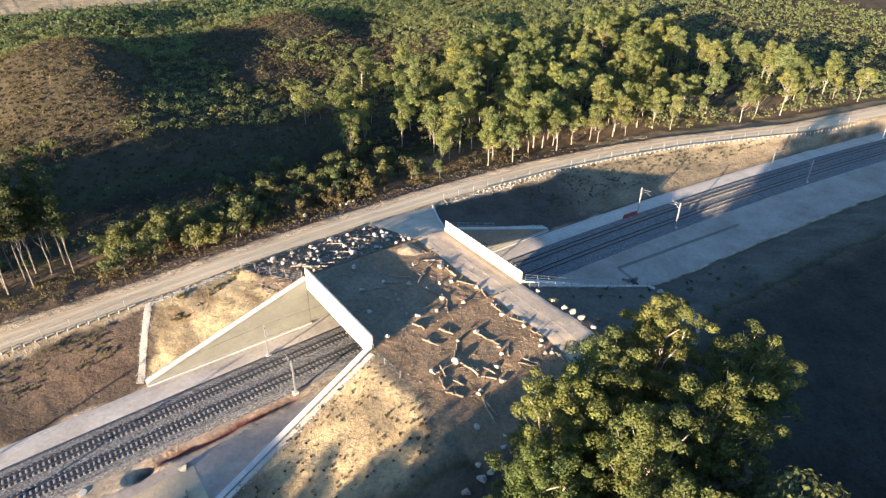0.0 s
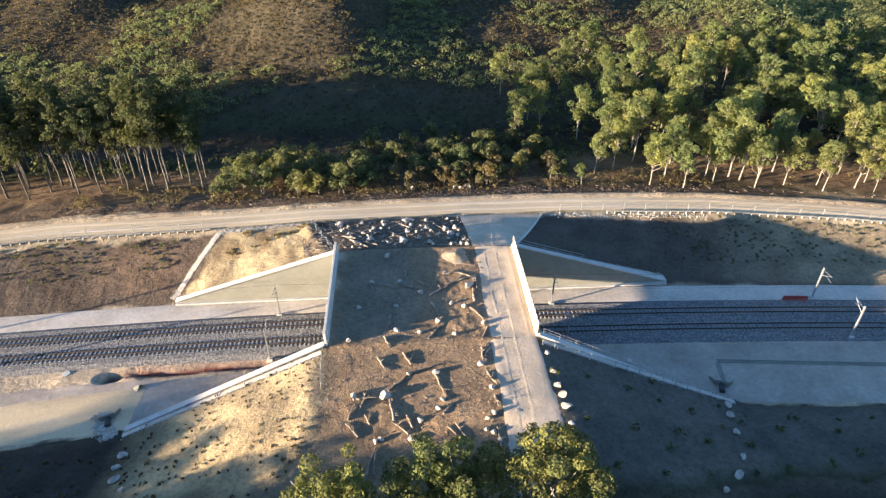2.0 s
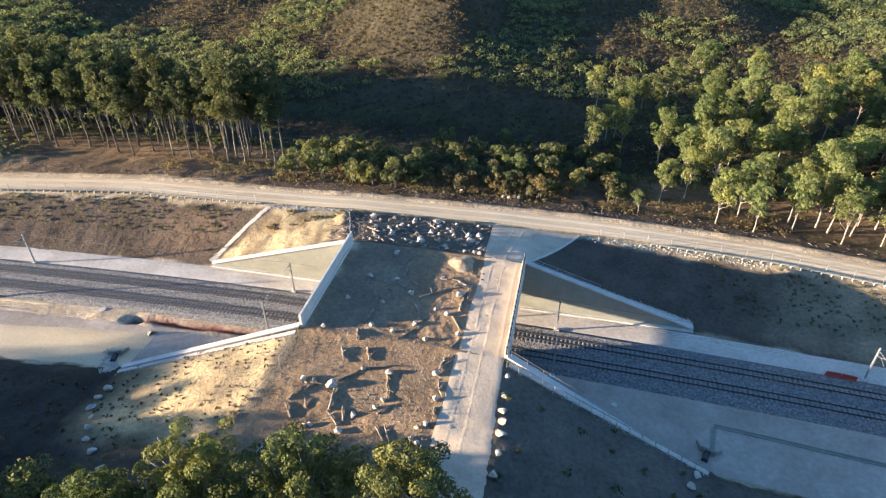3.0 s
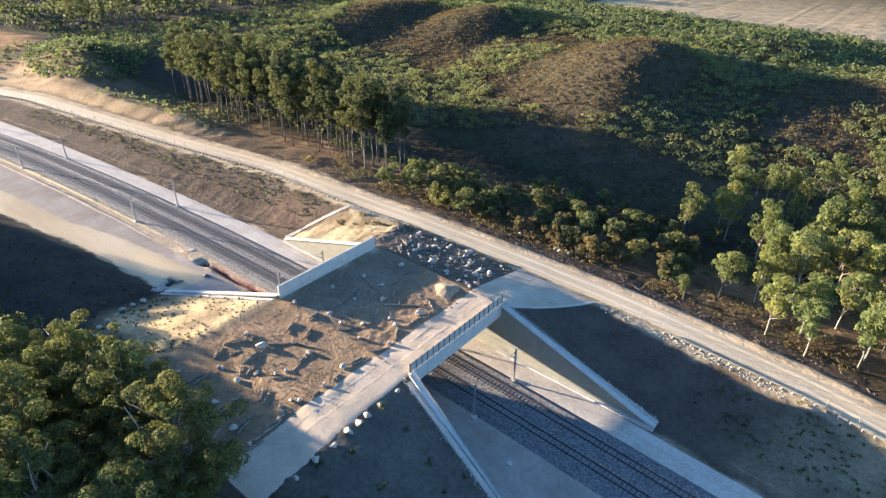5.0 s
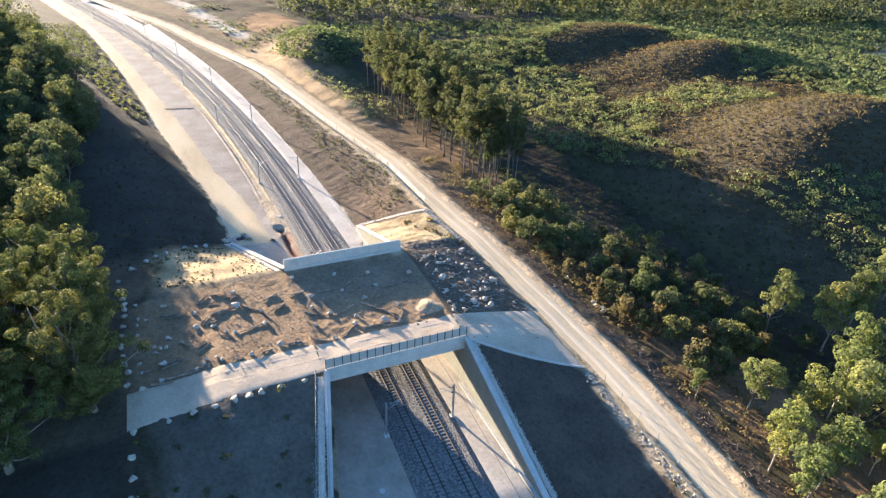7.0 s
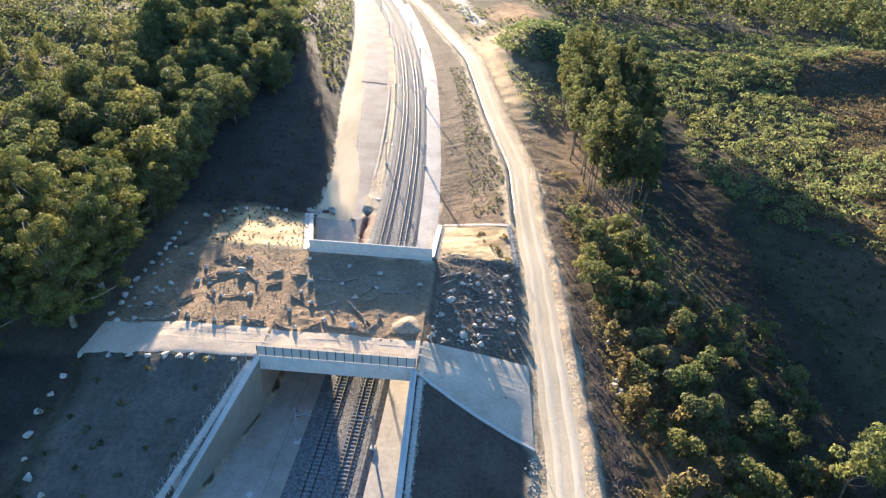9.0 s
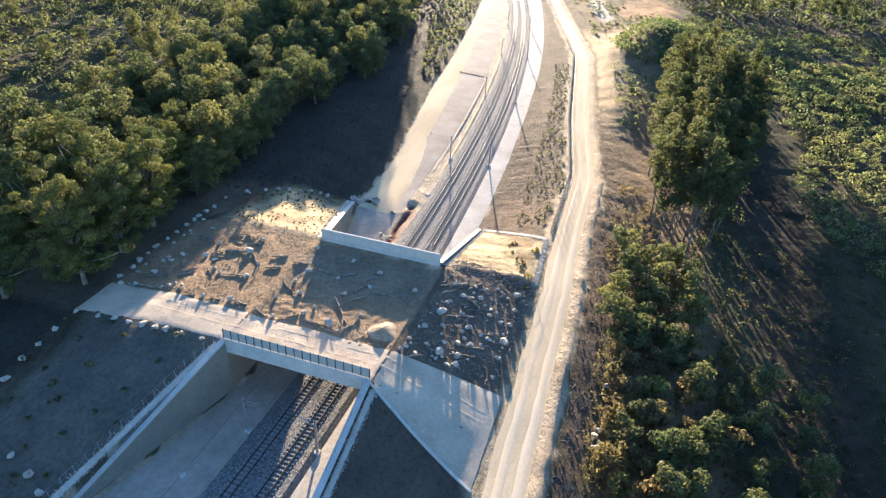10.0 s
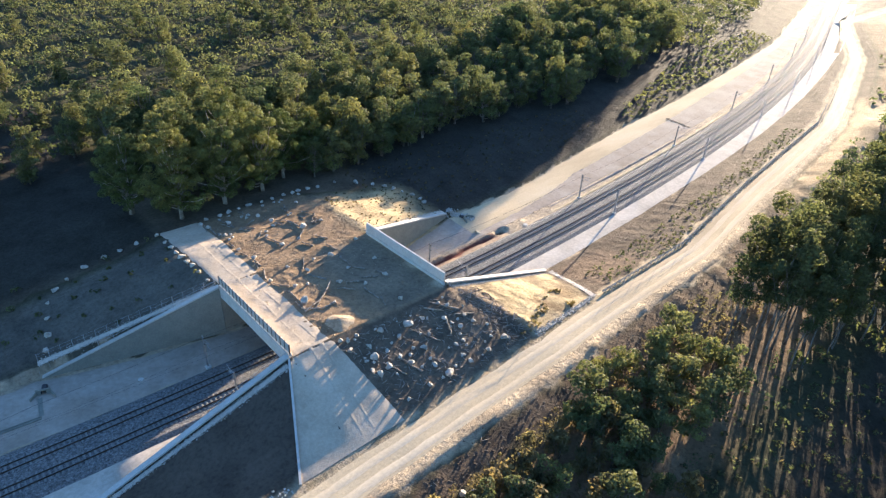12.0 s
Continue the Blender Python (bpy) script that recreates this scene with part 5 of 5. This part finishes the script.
post_and_wire("fence", [(x, float(FENCE(x)) + 0.7) for x in steps_of(27, 160, 4.2)], 1.5, (0.5, 0.95, 1.4), "thin steel post and wire fence beside the road")
post_and_wire("fence", [(x, float(FENCE(x)) + 0.6) for x in steps_of(-230, -40, 4.2)], 1.5, (0.5, 0.95, 1.4), "thin steel post and wire fence beside the road")
post_and_wire("fence", [(-15.2, 11.6), (-16.6, 15.3), (-18.0, 19.0), (-19.4, 22.7), (-20.8, 26.4)], 1.6, (0.2, 0.6, 1.0, 1.5), "light wire fence along the dark soil bank", 0.05)
post_and_wire("fence", [(15.2 - 0.3 + k * 1.62, -12.6 - k * 0.41) for k in range(17)], 1.2, (0.6, 1.15), "steel handrail fence behind the wing wall", 0.04)
post_and_wire("fence", [(-15.0, -11.5), (-14.9, -15.0), (-14.6, -18.5)], 1.2, (0.6, 1.1), "short wire fence at the bridge corner", 0.04)


def handrail(pts, label):
    h = empty("handrail")
    P = [Vector(p) for p in pts]
    v, q = tube([(0, 0, 0), (0, 0, 1.05)], [0.03, 0.03], 6)
    me = mesh_of("upright", v, q)
    for p in P:
        part("upright", me, STEEL, h).matrix_basis = pose(*p)
    for z in (0.55, 1.05):
        v, q = tube([p + Vector((0, 0, z)) for p in P], [0.028] * len(P), 6)
        part("rail", mesh_of("rail", v, q), STEEL, h)
    tagged(h, label, "handrail", "handrails on the wing walls")


handrail(line((15.3, -11.05, 0.42), (33.0, -15.55, -5.55), 8), "grey steel handrail on the sloping wall")
handrail(line((15.3, 10.9, 0.42), (27.0, 10.9, -3.35), 5), "grey steel handrail on the sloping wall")


def cable_trough(spots, label):
    """Concrete channel pieces on short posts."""
    t = empty("cable_trough")
    leg = bpy.data.meshes.new("leg")
    bm = box_bm((-0.08, -0.12, -0.3), (0.08, 0.12, 0.42), 0.02)
    bm.to_mesh(leg)
    bm.free()
    for (x, y), (x2, y2) in zip(spots, spots[1:]):
        part("leg", leg, PALE_CONCRETE, t).matrix_basis = pose(x, y, gz(x, y))
        a, b = Vector((x, y, gz(x, y) + 0.42)), Vector((x2, y2, gz(x2, y2) + 0.42))
        e = a + (b - a) * 0.8
        v, f = prism([(-0.15, 0), (0.15, 0), (0.15, 0.14), (0.1, 0.14), (0.1, 0.05), (-0.1, 0.05), (-0.1, 0.14), (-0.15, 0.14)], [a - (b - a) * 0.06, e])
        part("channel", mesh_of("channel", v, f), SLEEPER, t, "white concrete channel piece")
    tagged(t, label, "cable trough", "cable troughs")


cable_trough([(x, float(FENCE(x)) - 0.35) for x in steps_of(36, 160, 1.55)], "raised white cable trough on short posts")
cable_trough([(x, float(FENCE(x)) - 0.3) for x in steps_of(-205, -38.5, 1.55)], "raised white cable trough on short posts")

for s, xs in ((4.95, NORTH_MASTS), (-5.35, SOUTH_MASTS)):
    pts = []
    for a, b in zip(xs, xs[1:]):
        for k in range(6):
            x, f = a + (b - a) * k / 6, k / 6
            o = (5.6 if s > 0 else -4.3) if x > 45 else s
            pts.append((x, at_side(x, o), -2.55 - 2.4 * f * (1 - f)))
    wire(pts, 0.022, "grey earth wire from mast top to mast top")


def berm(pts, w, h, material, name, label):
    """A low ridge of earth along a line, with an uneven crest."""
    r = rng_of(len(pts) + int(w * 10))
    P, q = [], []
    for k, (x, y) in enumerate(pts):
        e = 0.35 + 0.65 * math.sin(math.pi * min(1, max(0, k / (len(pts) - 1))))
        P.append((x, y, -8.95))
        q.append(e * (1 + 0.25 * r.normal()))
    V, F = [], []
    n = 7
    for k, (x, y, z) in enumerate(P):
        for j in range(n):
            f = j / (n - 1) * 2 - 1
            V.append((x + r.normal() * 0.05, y + f * w * (0.8 + 0.2 * q[k]), z + h * q[k] * (1 - f * f) * (1 + 0.1 * r.normal())))
    for k in range(len(P) - 1):
        for j in range(n - 1):
            F.append([k * n + j, (k + 1) * n + j, (k + 1) * n + j + 1, k * n + j + 1])
    tagged(part(name, mesh_of(name, V, F, True), material), label, "earth")


SAND = earth("yellow_sand", (0.38, 0.29, 0.17), (0.48, 0.38, 0.24), (0.56, 0.46, 0.31), 0.4, 2.0, 0.1, grain=0.15)
berm([(x, at_side(x, -5.6)) for x in steps_of(-190, -64, 1.5)], 0.6, 0.3, SAND, "sand_berm", "low sandy berm along the ballast edge")
berm([(x, float(NEAR_EDGE(x)) + 0.2) for x in steps_of(-150, -52, 1.2)], 0.45, 0.28, PINKISH, "track_ridge", "low ridge of earth beside the service road")
berm([(x, at_side(x, -7.7)) for x in steps_of(-150, -66, 1.2)], 0.55, 0.34, PINKISH, "drain_bank", "low bank of spoil along the drain")
rubble([(-148.5, -25.6), (-147.5, -16.5)], 1.0, 20, 0.1, 0.26, HEAP, "stone cross drain over the service pad")


def headwall(x, y, turn, label):
    h = empty("culvert_headwall", pose(x, y, gz(x, y) - 0.1, 0, 0, turn) @ Matrix.Scale(0.62, 4))
    bm = box_bm((-1.6, -0.15, 0), (-0.65, 0.15, 1.5), 0.03)
    box_bm((0.65, -0.15, 0), (1.6, 0.15, 1.5), 0.03, bm)
    box_bm((-1.6, -0.16, 1.3), (1.6, 0.16, 1.75), 0.03, bm)
    part("wall", bm, CONCRETE, h)
    for s in (-1, 1):
        v, f = prism([(-0.12, 0), (0.12, 0), (0.12, 1.3), (-0.12, 1.3)], [(s * 1.5, 0.1, 0), (s * 2.6, 1.9, -0.35)])
        part("side_wall", mesh_of("side_wall", v, f), CONCRETE, h)
    v, f = [], []
    for i in range(2):
        for k in range(16):
            w = 2 * math.pi * k / 16
            v.append((0.66 * math.cos(w), -2.4 * i, 0.66 + 0.66 * math.sin(w)))
    f = [[k, (k + 1) % 16, 16 + (k + 1) % 16, 16 + k] for k in range(16)] + [[16 + k for k in range(16)]]
    part("pipe", mesh_of("pipe", v, f), DARK_STEEL, h, "dark round pipe mouth")
    tagged(h, label, "culvert")


headwall(-44.6, -14.6, 20, "concrete culvert headwall with stone apron")
headwall(41.8, -13.8, -20, "concrete culvert headwall in shade")
rubble([(-46, -13.4), (-44.6, -16.5), (-42.2, -18.6)], 1.3, 70, 0.12, 0.34, RUBBLE, "stone apron below the culvert")


def lid(x, y, r, label):
    v, f = tube([(x, y, -8.95), (x, y, -8.72)], [r, r], 16)
    tagged(part("manhole", mesh_of("manhole", v, f), PALE_CONCRETE), label, "manhole")


lid(-54.3, -4.9, 0.55, "round concrete manhole in sand")
lid(30, -8.0, 0.4, "round concrete manhole in sand")


def barrier(x, y, turn, label):
    b = empty("road_barrier", pose(x, y, -8.88, 0, 0, turn))
    v, f = prism([(-0.28, 0), (0.28, 0), (0.28, 0.15), (0.12, 0.45), (0.1, 0.95), (-0.1, 0.95), (-0.12, 0.45), (-0.28, 0.15)], [(-0.98, 0, 0), (0.98, 0, 0)])
    body = part("body", mesh_of("body", v, f), RED, b)
    v, f = tube([(0.3, 0, 0.93), (0.3, 0, 1.0)], [0.07, 0.07], 8)
    part("cap", mesh_of("cap", v, f), DARK_STEEL, body)
    tagged(b, label, "barrier", "red barriers")


barrier(61.6, 4.4, -4, "red plastic road barrier on the pale strip")
barrier(63.7, 4.2, -10, "red plastic road barrier on the pale strip")


def litter(name, n, where, box, long, thick, material, label, seed):
    """Sticks and clods lying about, too many to count."""
    r = rng_of(seed)
    pts = np.array(scatter(seed, n, box, where, 0.25))
    z = ground_z(pts[:, 0], pts[:, 1])
    pieces = []
    cube = np.array([(x, y, q) for x in (-0.5, 0.5) for y in (-0.5, 0.5) for q in (-0.5, 0.5)], float)
    fs = [[0, 1, 3, 2], [4, 6, 7, 5], [0, 4, 5, 1], [2, 3, 7, 6], [0, 2, 6, 4], [1, 5, 7, 3]]
    for (x, y), h in zip(pts, z):
        k = thick * r.uniform(0.6, 1.5)
        c = cube * [long * r.uniform(0.3, 1.3), k, k] * (1 + 0.2 * r.normal(size=(8, 3)))
        w, e = r.uniform(0, 6.3), r.normal() * 0.15
        c[:, 2] += c[:, 0] * e
        c = np.stack([c[:, 0] * math.cos(w) - c[:, 1] * math.sin(w), c[:, 0] * math.sin(w) + c[:, 1] * math.cos(w), c[:, 2]], -1)
        pieces.append(((c + [x, y, h + k * 0.4]).tolist(), fs))
    v, f = joined(pieces)
    tagged(part(name, mesh_of(name, v, f), material), label, "litter", kind="stuff")


litter("mulch_sticks", 420, lambda x, y: x < 7.2, (-17, 7.5, 12.5, 26.5), 1.1, 0.07, LOG, "broken branches and sticks in dark mulch", 91)
litter("soil_clods", 420, lambda x, y: x < 7.6, (-13.5, 7.8, -36, 11), 0.22, 0.08, HEAP, "clods and chips on bare topsoil", 92)
litter("bank_sticks", 160, anywhere, (-21, -15.5, 12.5, 26.5), 1.6, 0.08, LOG, "heap of branches along the dark bank", 93)
litter("verge_sticks", 420, lambda x, y: (y > FENCE(x) + 7.6) & (y < FENCE(x) + 13), (-110, 100, 10, 45), 0.8, 0.05, LOG, "fallen branches along the road's verge", 94)
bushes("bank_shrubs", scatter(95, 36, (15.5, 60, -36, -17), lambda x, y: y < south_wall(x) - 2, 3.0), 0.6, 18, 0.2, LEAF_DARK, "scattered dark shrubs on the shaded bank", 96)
bushes("bank_grass", scatter(97, 260, (-120, -30, -45, -19), lambda x, y: y < south_wall(x) - 4, 1.5), 0.3, 8, 0.2, LEAF_HEATH, "sparse grass on the shaded southern bank", 98)
bushes("verge_scrub", scatter(101, 420, (-70, 62, 34, 52), lambda x, y: (y > FENCE(x) + 11.5) & (y < FENCE(x) + 21) & (vnoise(x, y, 5, 54) > -0.2), 1.1), 0.7, 20, 0.17, LEAF_DRY, "low dry scrub along the road's verge", 102)
bushes("roadside_scrub", scatter(99, 260, (-165, -108, 25, 60), lambda x, y: (y > FENCE(x) + 14) & (y < FENCE(x) + 30), 2.2), 0.9, 12, 0.3, LEAF_SCRUB, "low green scrub beside the sandy road", 100)

PALE_SAND = earth("worn_sand", (0.50, 0.40, 0.275), (0.59, 0.475, 0.33), (0.64, 0.535, 0.395), 0.2, 2.0, 0.03, stretch=(0.25, 1.0, 1.0), grain=0.08)
for o in (2.3, 4.6):
    sheet("wheel_track", steps_of(-390, 240, 1.5), lambda x: FENCE(x) + o - 0.35, lambda x: FENCE(x) + o + 0.35, 2, 0.055, PALE_SAND, "worn pale wheel track in the dirt road", "road", ragged=0.12)


for x in (9.6, 11.4):
    sheet("wheel_rut", steps_of(-36, 26, 0.75), lambda y: x - 0.14 + 0.12 * np.maximum(0, y - 12), lambda y: x + 0.14 + 0.12 * np.maximum(0, y - 12), 2, 0.05, GRAVEL, "worn pale wheel rut on the gravel access road", "path", "y", 0.1)


def geotextile(x, y, turn):
    """A sheet of pale filter cloth hung over the trench's end, with sagging folds."""
    V, F, n = [], [], 9
    for i in range(n):
        for k in range(6):
            u, w = i / (n - 1), k / 5
            V.append((-1.5 + 3.0 * u, 1.5 * (w - 0.5) + 0.2 * math.sin(u * 5), 0.08 + (1 - abs(2 * u - 1)) ** 1.5 * (1.0 - 0.9 * w) + 0.05 * math.sin(u * 11 + 2 * k)))
    for i in range(n - 1):
        for k in range(5):
            F.append([i * 6 + k, i * 6 + k + 1, (i + 1) * 6 + k + 1, (i + 1) * 6 + k])
    ob = part("filter_cloth", mesh_of("filter_cloth", V, F, True), CONCRETE)
    ob.matrix_basis = pose(x, y, -8.95, 0, 0, turn)
    tagged(ob, "pale grey filter cloth draped beside the open trench", "cloth")


geotextile(-42.8, -8.6, 70)
v, f = prism([(-0.3, -0.1), (0.3, -0.1), (0.3, 0.16), (0.18, 0.16), (0.18, 0.02), (-0.18, 0.02), (-0.18, 0.16), (-0.3, 0.16)], [(x, -8.9 - 0.098 * (x - 43.3), -8.86) for x in (43.3, 50, 57, 64, 72, 80)])
tagged(part("drain_channel", mesh_of("drain_channel", v, f), CONCRETE), "open concrete drain channel along the shaded service track", "drain")
v, f = prism([(-0.3, -0.1), (0.3, -0.1), (0.3, 0.1), (0.18, 0.1), (0.18, 0.02), (-0.18, 0.02), (-0.18, 0.1), (-0.3, 0.1)], [(43.2, -9.3, -8.86), (42.9, -11.2, -8.86), (42.5, -13.2, -8.86)])
tagged(part("drain_channel", mesh_of("drain_channel", v, f), CONCRETE), "short open concrete drain branch to the culvert", "drain")
